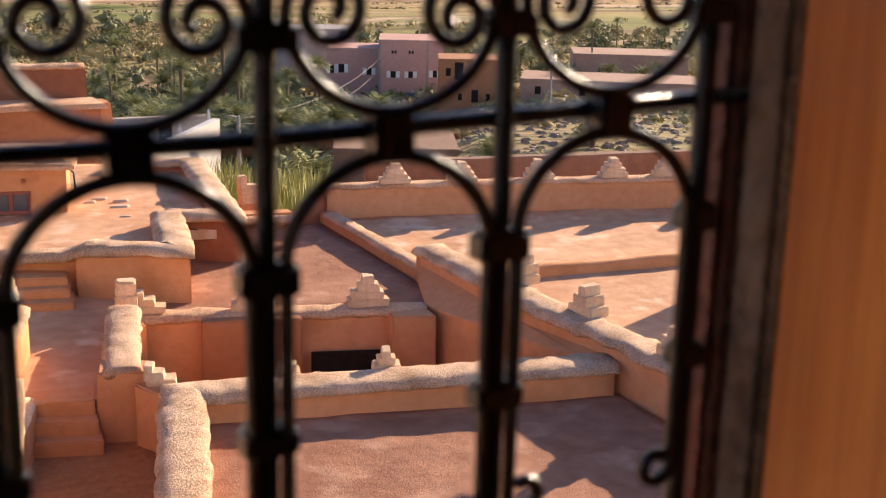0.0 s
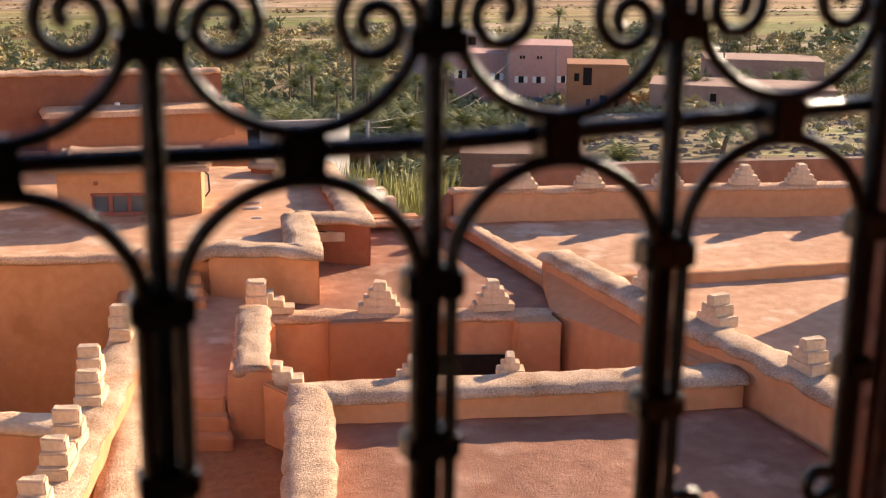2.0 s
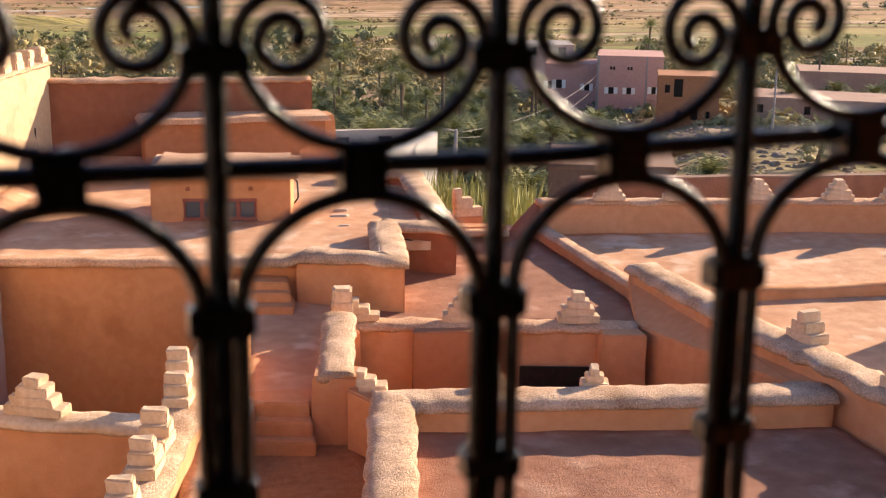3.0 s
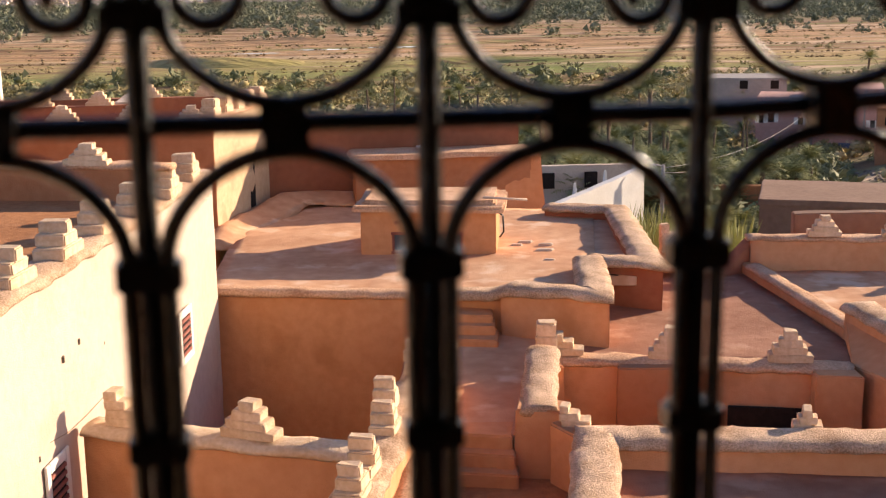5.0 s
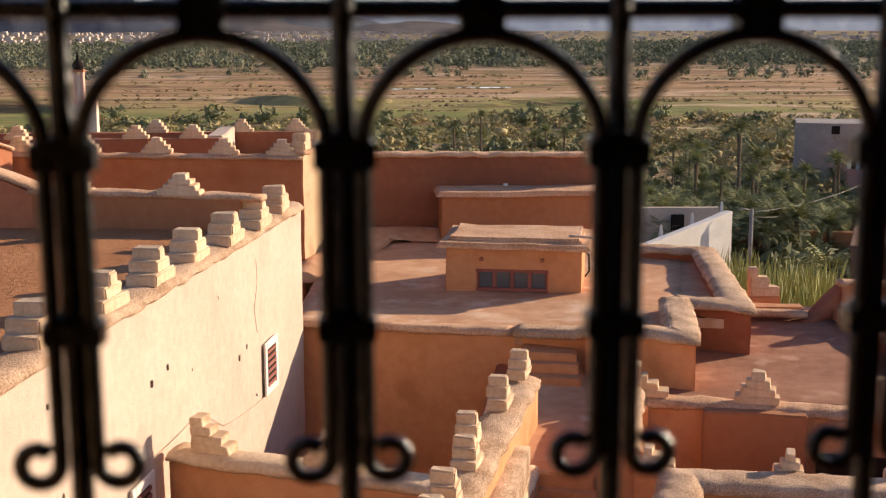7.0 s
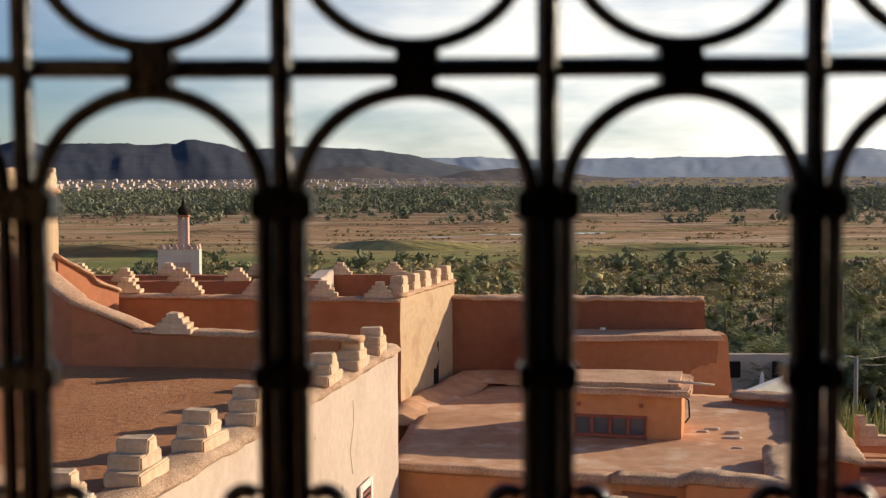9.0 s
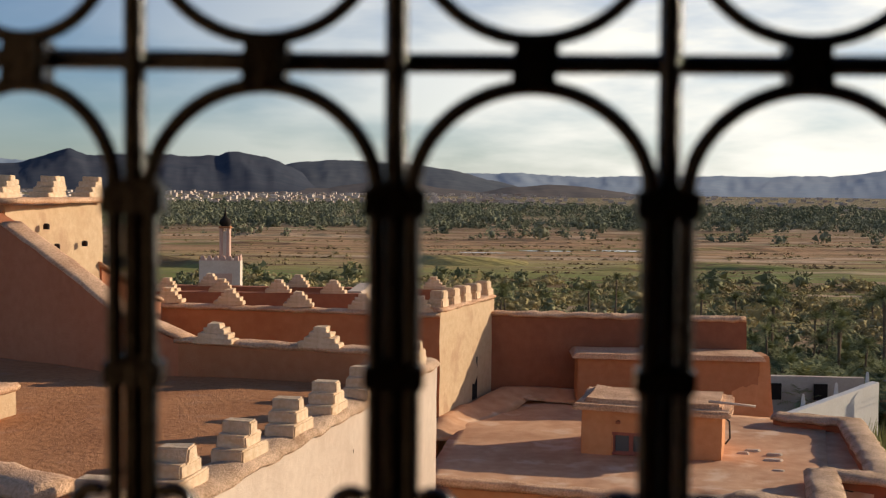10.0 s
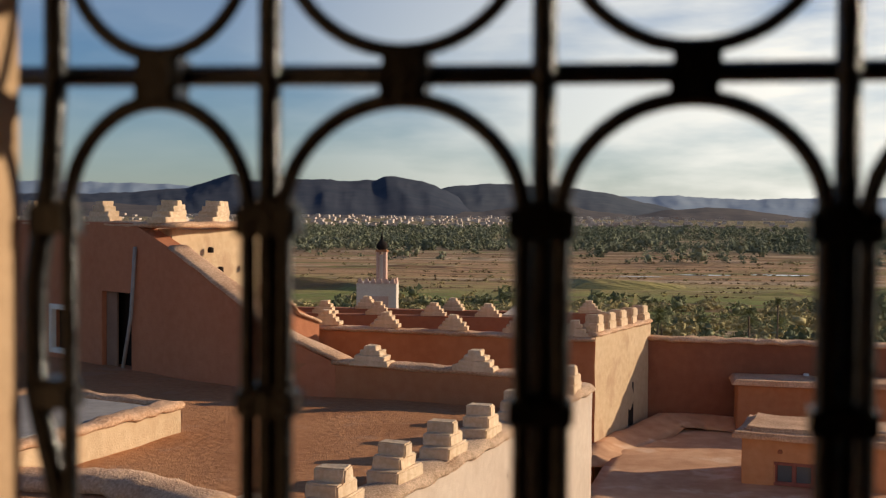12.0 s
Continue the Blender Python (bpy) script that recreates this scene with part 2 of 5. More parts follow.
# ---- builders ----
def mesh_of(name, verts, faces, material, smooth=False):
    me = bpy.data.meshes.new(name)
    me.from_pydata(verts, [], faces)
    me.materials.append(material)
    if smooth:
        me.polygons.foreach_set("use_smooth", [True] * len(me.polygons))
    me.update()
    return me


def part(name, me, parent, label=""):
    ob = new(name, me)
    ob.parent = parent
    return tagged(ob, label)


def thing(name, label, category, at=(0, 0, 0), group="", kind=""):
    ob = new(name)
    ob.location = at
    ob.empty_display_size = 0.2
    return tagged(ob, label, category, group, kind)


def wobble(p, amount, scale):
    v = Vector(p) * scale
    return Vector(p) + amount * Vector((noise.noise(v), noise.noise(v + Vector((31, 7, 3))), noise.noise(v + Vector((5, 61, 17)))))


def sweep(name, path, profile, material, step=0.25, rough=0.03, scale=1.3, smooth=True):
    """A closed profile of (side, height) carried along a path of (x, y, z); heights are from each path point's z + Z0."""
    pts = []
    for a, b in zip(path, path[1:]):
        a, b = Vector(a), Vector(b)
        k = max(1, int((b - a).length / step))
        pts += [a.lerp(b, i / k) for i in range(k)]
    pts.append(Vector(path[-1]))
    verts, faces, n = [], [], len(profile)
    for i, p in enumerate(pts):
        d0 = (p - pts[i - 1]) if i else (pts[1] - p)
        d1 = (pts[i + 1] - p) if i + 1 < len(pts) else d0
        d = (d0.normalized() + d1.normalized())
        side = Vector((d.y, -d.x, 0)).normalized()
        mitre = 1 / max(0.6, math.sqrt(max(0.0, (1 + d0.normalized().dot(d1.normalized())) / 2)))
        for u, v in profile:
            q = p + side * u * mitre + Vector((0, 0, v + Z0))
            verts.append(wobble(q, rough, scale) if rough else q)
    for i in range(len(pts) - 1):
        for j in range(n):
            a, b = i * n + j, i * n + (j + 1) % n
            faces.append((a, b, b + n, a + n))
    faces.append(tuple(range(n))[::-1])
    faces.append(tuple((len(pts) - 1) * n + j for j in range(n)))
    return mesh_of(name, verts, faces, material, smooth)


def wall_profile(width, down, batter=0.0):
    h = width / 2
    return [(-h - batter, -down), (-h - batter * 0.5, -down / 2), (-h, -0.04), (-h + 0.04, 0), (h - 0.04, 0), (h, -0.04), (h + batter * 0.5, -down / 2), (h + batter, -down)]


def cap_profile(width, high):
    h = width / 2
    return [(-h * 0.8, -0.04), (-h, 0.0), (-h, high * 0.35), (-h * 0.75, high * 0.85), (-h * 0.3, high), (h * 0.3, high), (h * 0.75, high * 0.85), (h, high * 0.35), (h, 0.0), (h * 0.8, -0.04)]


def patch(name, c, material, step=0.35, rough=0.025, under=0.25):
    """A four-cornered slab with an uneven top, its corners (x, y, z) in order round."""
    a, b, d, e = (Vector(q) for q in c)
    nu = max(2, int(max((b - a).length, (d - e).length) / step))
    nv = max(2, int(max((e - a).length, (d - b).length) / step))
    nu, nv = min(nu, 70), min(nv, 70)
    verts, faces = [], []
    for j in range(nv + 1):
        for i in range(nu + 1):
            u, v = i / nu, j / nv
            q = a.lerp(b, u).lerp(e.lerp(d, u), v) + Vector((0, 0, Z0))
            q.z += rough * (noise.noise(q * 0.5) + 0.5 * noise.noise(q * 2.1))
            verts.append(q)
    for j in range(nv):
        for i in range(nu):
            k = j * (nu + 1) + i
            faces.append((k, k + 1, k + nu + 2, k + nu + 1))
    ring = [i for i in range(nu)] + [nu + j * (nu + 1) for j in range(nv)] + [nv * (nu + 1) + i for i in range(nu, 0, -1)] + [j * (nu + 1) for j in range(nv, 0, -1)]
    base = len(verts)
    verts += [verts[k] - Vector((0, 0, under)) for k in ring]
    r = len(ring)
    for k in range(r):
        faces.append((ring[k], base + k, base + (k + 1) % r, ring[(k + 1) % r]))
    faces.append(tuple(base + k for k in range(r)))
    return mesh_of(name, verts, faces, material, True)


def prism(name, poly, z0, z1, material, rough=0.02, step=0.6, inset=0.0, soft=0.03):
    """An upright block on a footprint, its faces divided and slightly uneven, its top edge rounded; inset: batter at the top."""
    bm = bmesh.new()
    c = Vector((sum(p[0] for p in poly) / len(poly), sum(p[1] for p in poly) / len(poly)))
    low = [bm.verts.new((p[0], p[1], z0 + Z0)) for p in poly]
    top = []
    for i, p in enumerate(poly):
        z = z1[i] if isinstance(z1, (list, tuple)) else z1
        q = Vector(p[:2]) + (c - Vector(p[:2])).normalized() * inset
        top.append(bm.verts.new((q.x, q.y, z + Z0)))
    n = len(poly)
    for i in range(n):
        bm.faces.new((low[i], low[(i + 1) % n], top[(i + 1) % n], top[i]))
    bm.faces.new(top)
    bm.faces.new(low[::-1])
    bmesh.ops.recalc_face_normals(bm, faces=bm.faces)
    if soft:
        bmesh.ops.bevel(bm, geom=[e for e in bm.edges if e.verts[0] not in low or e.verts[1] not in low], offset=soft, segments=2, affect="EDGES", clamp_overlap=True)
    if rough:
        for _ in range(5):
            long = [e for e in bm.edges if e.calc_length() > step]
            if not long or len(bm.verts) > 3000:
                break
            bmesh.ops.subdivide_edges(bm, edges=long, cuts=1, use_grid_fill=True)
        for v in bm.verts:
            v.co = wobble(v.co, rough, 1.1)
    me = bpy.data.meshes.new(name)
    bm.to_mesh(me)
    bm.free()
    me.materials.append(material)
    return me


def rect(x0, y0, x1, y1):
    return [(x0, y0), (x1, y0), (x1, y1), (x0, y1)]


def box(name, lo, hi, material, soft=0.0):
    return prism(name, rect(lo[0], lo[1], hi[0], hi[1]), lo[2] - Z0, hi[2] - Z0, material, rough=0, soft=soft)


def strip(a, b, width):
    """Footprint of a straight wall from a to b, with its face on the line and its thickness to the left of the way."""
    a, b = Vector(a), Vector(b)
    d = (b - a).normalized()
    s = Vector((-d.y, d.x)) * width
    return [tuple(a), tuple(b), tuple(b + s), tuple(a + s)]


def tube(name, pts, r, material, sides=8, flat=1.0):
    """A round bar along points; flat squeezes it across."""
    verts, faces = [], []
    pts = [Vector(p) for p in pts]
    for i, p in enumerate(pts):
        d = (pts[min(i + 1, len(pts) - 1)] - pts[max(i - 1, 0)]).normalized()
        a = Vector((0, 1, 0)) if abs(d.y) < 0.9 else Vector((1, 0, 0))
        u = d.cross(a).normalized()
        w = d.cross(u).normalized()
        rr = r[i] if isinstance(r, (list, tuple)) else r
        for k in range(sides):
            t = 2 * math.pi * k / sides
            verts.append(p + u * rr * math.cos(t) * flat + w * rr * math.sin(t))
    for i in range(len(pts) - 1):
        for k in range(sides):
            a, b = i * sides + k, i * sides + (k + 1) % sides
            faces.append((a, b, b + sides, a + sides))
    faces.append(tuple(range(sides))[::-1])
    faces.append(tuple((len(pts) - 1) * sides + k for k in range(sides)))
    return mesh_of(name, verts, faces, material, True)


# ---- merlons: stepped blocks on the parapets ----
def soft_block(name, lx, ly, lz, material, seed, round_off=0.22):
    bm = bmesh.new()
    bmesh.ops.create_cube(bm, size=1)
    for v in bm.verts:
        v.co = Vector((v.co.x * lx, v.co.y * ly, (v.co.z + 0.5) * lz))
    bmesh.ops.bevel(bm, geom=bm.edges[:], offset=min(lz, ly) * round_off, segments=2, affect="EDGES")
    for v in bm.verts:
        v.co = wobble(v.co + Vector((seed * 3.7, 0, 0)), 0.03, 5.0) - Vector((seed * 3.7, 0, 0))
    me = bpy.data.meshes.new(name)
    bm.to_mesh(me)
    bm.free()
    me.materials.append(material)
    return me


BLOCKS = {}


def merlon(x, y, z, turn, width=0.78, high=0.58, thick=0.36, steps=4, half=0, base=0.0, round_off=0.10, taper=0.70, group="parapet merlons", label="stepped mud-plaster merlon on a roof parapet"):
    """A stepped merlon standing on z, its width along the direction turn (degrees); half: -1 or 1 steps on one side only."""
    random.seed(int(x * 97 + y * 131))
    top = thing("merlon", label, "merlon", (x, y, z + Z0), group)
    top.rotation_euler = (0, 0, radians(turn + random.uniform(-4, 4)))
    h = high / steps
    for i in range(steps):
        w = width * (1 - i * taper / (steps - 1)) if steps > 1 else width
        key = (round(w, 2), round(h, 2), round_off, thick, (i + int(x * 10)) % 3)
        if key not in BLOCKS:
            BLOCKS[key] = soft_block("step", w, thick * (1 - 0.06 * i), h * (1.02 if round_off > 0.15 else 1.12), MERLON, key[4] + 1, round_off)
        s = part("step", BLOCKS[key], top)
        s.location = (half * (width - w) / 2 + random.uniform(-0.015, 0.015), random.uniform(-0.02, 0.02), i * h - base)
        s.rotation_euler = (0, 0, radians(random.uniform(-3, 3)))
    return top


# ---- ground ----
def ground_height(x, y):
    r = math.hypot(x, y)
    k = min(1, max(0, (r - 45) / 85))
    k = k * k * (3 - 2 * k)
    z = -14.0 - 6.0 * k
    slope = min(1, max(0, (math.degrees(math.atan2(x, y)) - 23) / 6)) if y > 0 and r > 32 else 0
    z += slope * (float(np.interp(r, (32, 50, 70, 130, 200), (-14, -10.9, -12.6, -17.2, -20))) - z)
    if r > 30:
        z += 0.5 * noise.noise(Vector((x * 0.03, y * 0.03, 0))) * min(1, (r - 30) / 40)
    if 150 < r < 330:
        z += 1.4 * max(0, noise.noise(Vector((x * 0.010, y * 0.028, 4))))
    return z


def build_ground():
    rings = [0, 6, 12, 18, 24, 30, 36, 42, 48, 54, 60, 66, 72, 78, 85, 92, 100, 108, 116, 125, 135, 146, 158, 170, 184, 200, 218, 238, 260, 285, 312, 345, 385, 430, 490, 570, 680, 820, 1000, 1300, 1700, 2300, 3200, 4800]
    seg = 160
    verts, faces = [Vector((0, 0, ground_height(0, 0) + Z0))], []
    for r in rings[1:]:
        for k in range(seg):
            a = 2 * math.pi * k / seg
            x, y = r * math.sin(a), r * math.cos(a)
            verts.append(Vector((x, y, ground_height(x, y) + Z0)))
    for k in range(seg):
        faces.append((0, 1 + (k + 1) % seg, 1 + k))
    for i in range(len(rings) - 2):
        for k in range(seg):
            a, b = 1 + i * seg + k, 1 + i * seg + (k + 1) % seg
            faces.append((a, b, b + seg, a + seg))
    ob = new("ground", mesh_of("ground", verts, faces, GROUND, True))
    tagged(ob, "dry valley floor of earth, fields and scrub", "ground", kind="structure")


build_ground()


def hills(name, dist, azs, heights, material, label, rough, depth=500):
    """A ridge seen across the valley: crest heights (m) at azimuths (degrees), a slope with gullies in front."""
    n, rows = 620, 20
    verts, faces = [], []
    for j in range(rows):
        v = j / (rows - 1)
        for i in range(n):
            az = -42 + 94 * i / (n - 1)
            h = float(np.interp(az, azs, heights))
            q = Vector((az * 0.9, v * 1.5, dist * 0.001))
            crest = h + rough * (noise.noise(q * 0.9) + 0.5 * noise.noise(q * 2.6) + 0.45 * noise.noise(q * 6))
            gully = abs(noise.noise(Vector((az * 1.3 + v, v * 0.8, dist * 0.002)))) + 0.5 * abs(noise.noise(Vector((az * 3.1 - v, v * 1.2, 7))))
            fold = 0.9 + 0.22 * noise.noise(Vector((az * 0.5, v * 0.3, 9))) + 0.08 * noise.noise(Vector((az * 1.6, v * 0.3, 3)))
            z = max(0, crest) * v ** max(0.4, fold) - 1.1 * rough * gully * math.sin(math.pi * min(1, v * 1.02)) * min(1, h / 40) - 2
            d = dist - depth * (1 - v)
            a = radians(az)
            verts.append(Vector((d * math.sin(a), d * math.cos(a), z)))
    for j in range(rows - 1):
        for i in range(n - 1):
            k = j * n + i
            faces.append((k, k + 1, k + n + 1, k + n))
    tagged(new(name, mesh_of(name, verts, faces, material, True)), label, "hills", kind="structure")


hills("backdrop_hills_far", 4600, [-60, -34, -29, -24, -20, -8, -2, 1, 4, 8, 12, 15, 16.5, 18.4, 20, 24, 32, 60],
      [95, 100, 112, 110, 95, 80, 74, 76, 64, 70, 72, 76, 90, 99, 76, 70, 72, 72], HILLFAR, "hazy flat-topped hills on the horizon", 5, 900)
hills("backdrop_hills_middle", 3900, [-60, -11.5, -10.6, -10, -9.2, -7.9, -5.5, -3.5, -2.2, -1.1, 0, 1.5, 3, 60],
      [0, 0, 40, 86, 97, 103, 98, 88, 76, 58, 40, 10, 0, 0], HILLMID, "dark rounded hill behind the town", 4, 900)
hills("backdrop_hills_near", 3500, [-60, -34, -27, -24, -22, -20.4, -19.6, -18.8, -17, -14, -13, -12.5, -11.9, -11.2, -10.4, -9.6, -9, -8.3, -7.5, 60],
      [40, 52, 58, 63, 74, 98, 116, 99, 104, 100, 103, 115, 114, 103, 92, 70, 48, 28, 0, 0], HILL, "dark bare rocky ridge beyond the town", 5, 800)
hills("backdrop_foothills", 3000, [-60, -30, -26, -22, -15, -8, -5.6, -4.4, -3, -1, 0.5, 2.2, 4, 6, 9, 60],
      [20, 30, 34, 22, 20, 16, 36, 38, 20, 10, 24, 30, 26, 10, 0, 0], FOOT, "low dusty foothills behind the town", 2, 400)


def earth_bank(label, x0, x1, y, high, bend=0.0):
    """A low bank across the fields: a steep near face, a long slope falling away behind."""
    n, prof = 40, ((-2.0, -0.6), (-0.6, 0.0), (1.2, 0.55), (2.6, 0.93), (4.5, 1.0), (12, 0.7), (26, -0.15))
    verts, faces = [], []
    for i in range(n):
        u = i / (n - 1)
        x = x0 + (x1 - x0) * u
        k = math.sin(math.pi * u) ** 0.6
        yy = y + bend * math.sin(math.pi * u) + 4 * noise.noise(Vector((x * 0.05, 3, 1)))
        for dy, h in prof:
            verts.append(Vector((x, yy + dy, ground_height(x, y) + Z0 + h * high * k - 0.25 + 0.3 * noise.noise(Vector((x * 0.15, dy * 0.2, 5))))))
    m = len(prof)
    for i in range(n - 1):
        for j in range(m - 1):
            k = i * m + j
            faces.append((k, k + m, k + m + 1, k + 1))
    tagged(new("earth_bank", mesh_of("earth_bank", verts, faces, GROUND, True)), label, "bank", kind="structure")


earth_bank("eroded earth bank between the fields", -36, 8, 318, 2.6, -6)
earth_bank("bare slope of earth beside the green field", -112, -66, 284, 3.2, 8)
earth_bank("low earth bank across the valley", 20, 75, 300, 1.6, 5)
for x0, x1, y in ((-120, -55, 395), (-45, 40, 425), (50, 150, 405), (-140, -30, 470), (0, 110, 490)):
    earth_bank("long low bank dividing the fields", x0, x1, y, 1.1, 10)

# shallow water on the river bed
WATER = bpy.data.materials.new("shallow_water")
WATER.use_nodes = True
WATER.node_tree.nodes["Principled BSDF"].inputs["Base Color"].default_value = (0.30, 0.26, 0.22, 1)
WATER.node_tree.nodes["Principled BSDF"].inputs["Roughness"].default_value = 0.08
for x0, x1, y, w in ((6, 24, 384, 2.6), (28, 47, 391, 3.4), (-12, 2, 372, 1.6)):
    rim = []
    for i in range(28):
        a = 2 * math.pi * i / 28
        r = 1 + 0.3 * noise.noise(Vector((math.cos(a) * 1.5, math.sin(a) * 1.5, x0)))
        rim.append(Vector(((x0 + x1) / 2 + (x1 - x0) / 2 * r * math.cos(a), y + w * r * math.sin(a), 0)))
    top = max(ground_height(p.x, p.y) for p in rim) + Z0 + 0.06
    for p in rim:
        p.z = top
    tagged(new("water", mesh_of("water", rim, [tuple(range(28))], WATER)), "shallow pale water on the river bed", "water", kind="structure")

# ---- terrace house: pale outer wall with merlons, earth terrace, shaded back wall ----
terrace = thing("terrace_house", "mud-plastered house with pale outer wall and earth terrace", "house")
W0, W1 = (-5.35, 5.6), (-1.484, 25.6)
part("outer_wall", prism("outer_wall", strip(W0, W1, 0.55), -14, -3.78, CREAM, 0.035, 0.7, 0.0, 0.05), terrace, "pale sunlit plaster wall with cracks and pits")
part("coping", sweep("coping", [(-5.6, 5.6, -3.78), (-1.73, 25.6, -3.78)], cap_profile(0.66, 0.14), STRAW, 0.2, 0.05, 3.0), terrace, "straw and mud coping")
part("roof", patch("roof", [(-5.8, 5.6, -3.72), (-2.3, 22.6, -3.72), (-16, 30, -3.72), (-19, 5.6, -3.72)], ROOF_RED, 0.4, 0.03, 0.3), terrace, "bare earth terrace")
part("back_wall", prism("back_wall", [(-2.4, 22.35), (-7.6, 23.2), (-7.5, 23.65), (-2.35, 22.8)], -5, [-3.12, -3.05, -3.05, -3.12], ADOBE_BROWN, 0.02, 0.6), terrace)
part("coping", sweep("coping", [(-2.0, 22.5, -3.14), (-6.35, 23.2, -3.05)], cap_profile(0.52, 0.08), COPING, 0.2, 0.03, 3.0), terrace)
P2A, P2B = Vector((-7.6, 23.2)), Vector((-17.5, 29.58))
P2D = (P2B - P2A).normalized()


def on_tower(s, d=0.0):
    """Plan point s metres along the tower's front from its low end, d metres behind the face."""
    q = P2A + P2D * s - Vector((-P2D.y, P2D.x)) * d
    return (q.x, q.y)


def sloped_wall():
    """The stair-tower front: a wall whose top climbs in a slope, with a doorway and a window cut through."""
    bm = bmesh.new()
    # outline (s, z) with the opening strips built as columns
    xs = [0, 1.2, 2.4, 3.55, 4.98, 6.2, 7.62, 8.4, 11.6]
    tops = [-2.52, -1.92, -1.40, -0.93, -0.42, -0.42, -0.42, -0.42, -0.42]
    openings = {4: (-3.72, -2.0), 6: (-3.5, -2.5)}
    faces = []
    for i in range(len(xs) - 1):
        spans = [(-5.0, None)]
        if i in openings:
            spans = [(-5.0, openings[i][0]), (openings[i][1], None)]
        for lo, hi in spans:
            a, b = xs[i], xs[i + 1]
            ta, tb = (tops[i], tops[i + 1]) if hi is None else (hi, hi)
            vs = []
            for d in (0, 0.42):
                for s, z in ((a, lo), (b, lo), (b, tb), (a, ta)):
                    x, y = on_tower(s, d)
                    vs.append(bm.verts.new((x, y, z + Z0)))
            for f in ((0, 1, 2, 3), (7, 6, 5, 4), (0, 4, 5, 1), (1, 5, 6, 2), (2, 6, 7, 3), (3, 7, 4, 0)):
                bm.faces.new([vs[k] for k in f])
    bmesh.ops.remove_doubles(bm, verts=bm.verts, dist=0.001)
    bmesh.ops.recalc_face_normals(bm, faces=bm.faces)
    me = bpy.data.meshes.new("tower_front")
    bm.to_mesh(me)
    bm.free()
    me.materials.append(TOWER)
    return me


tower = thing("stair_tower", "mud-brick stair tower with sloping shoulder and dark doorway", "tower")
part("front_wall", sloped_wall(), tower, "shaded brown plaster wall with sloping top")
part("slope_coping", sweep("slope_coping", [(-6.1, 23.2, -3.05), (*on_tower(0, 0.21), -2.53), (*on_tower(1.2, 0.21), -1.93), (*on_tower(2.4, 0.21), -1.41), (*on_tower(3.5, 0.21), -0.95)], cap_profile(0.56, 0.08), COPING, 0.2, 0.02, 3.0), tower, "sunlit sloping coping")
part("shoulder", prism("shoulder", [(-6.3, 22.98), (-7.6, 23.2), (-7.5, 23.62), (-6.2, 23.4)], -5, [-3.05, -2.54, -2.54, -3.05], TOWER, 0.0, 0.6, soft=0), tower)
tw_a, tw_b = on_tower(4.0, 0.43), on_tower(12.5, 0.43)
part("side_wall", prism("side_wall", [tw_a, (-9.86, 29.9), (-16.5, 33.5), tw_b], -8, -0.55, PALE, 0.03, 0.6, 0.16), tower, "pale side wall with putlog holes")
part("coping", sweep("coping", [(*on_tower(11.6, 0.25), -0.50), (*on_tower(3.7, 0.25), -0.48), (-10.12, 29.75, -0.50)], cap_profile(0.50, 0.10), COPING, 0.2, 0.03, 3.0), tower, "rough mud coping")
for hx, hy, hz in ((0.34, 0, -1.05), (0.44, 0, -1.52), (0.72, 0, -1.5)):
    q = Vector(tw_a).lerp(Vector((-9.86, 29.9)), hx)
    # Black block in place of a hole's shaded depth.
    part("putlog_hole", prism("putlog_hole", rect(q.x - 0.02, q.y - 0.06, q.x + 0.10, q.y + 0.06), hz - 0.06, hz + 0.07, DARK, 0, soft=0.02), tower, "near-black block standing for a putlog hole")
part("rear_shoulder", prism("rear_shoulder", [(-9.98, 29.7), (-9.05, 31.7), (-9.4, 31.85), (-10.3, 29.9)], -6, [-2.05, -3.08, -3.08, -2.05], TOWER, 0.01, 0.5, soft=0.02), tower, "shaded sloping shoulder behind the tower")
part("rear_coping", sweep("rear_coping", [(-10.1, 29.7, -2.05), (-9.6, 30.75, -2.60), (-9.55, 30.9, -2.78), (-9.15, 31.75, -3.10)], cap_profile(0.42, 0.07), COPING, 0.15, 0.02, 3.0), tower, "sunlit sloping coping")
for s0, s1, za, zb in ((4.98, 6.2, -3.72, -2.0),):
    d0, d1 = on_tower(s0, 0.40), on_tower(s1, 0.40)
    # Flat black slab paints the darkness of the room inside.
    part("doorway_dark", prism("doorway_dark", [d0, d1, on_tower(s1, 0.46), on_tower(s0, 0.46)], za, zb, DARK, 0, soft=0), tower, "near-black slab for the unlit room behind the doorway")
    # Added slab, dark brown for the shade inside the doorway.
    part("reveal_slab", prism("reveal_slab", [on_tower(s1 - 0.45, 0.12), on_tower(s1, 0.12), on_tower(s1, 0.17), on_tower(s1 - 0.45, 0.17)], za, zb - 0.02, MUD_DARK, 0, soft=0.01), tower, "dark slab standing for the doorway's shaded reveal")
win = part("window", prism("window", [on_tower(7.62, 0.2), on_tower(8.4, 0.2), on_tower(8.4, 0.26), on_tower(7.62, 0.26)], -3.5, -2.5, DARK, 0, soft=0), tower, "dark window with white surround")
for s0, s1, za, zb in ((7.5, 7.64, -3.6, -2.42), (8.38, 8.5, -3.6, -2.42), (7.64, 8.38, -2.54, -2.42), (7.64, 8.38, -3.6, -3.48)):
    part("frame", prism("frame", [on_tower(s0, -0.04), on_tower(s1, -0.04), on_tower(s1, 0.1), on_tower(s0, 0.1)], za, zb, WHITE, 0, soft=0.01), win, "white painted surround")
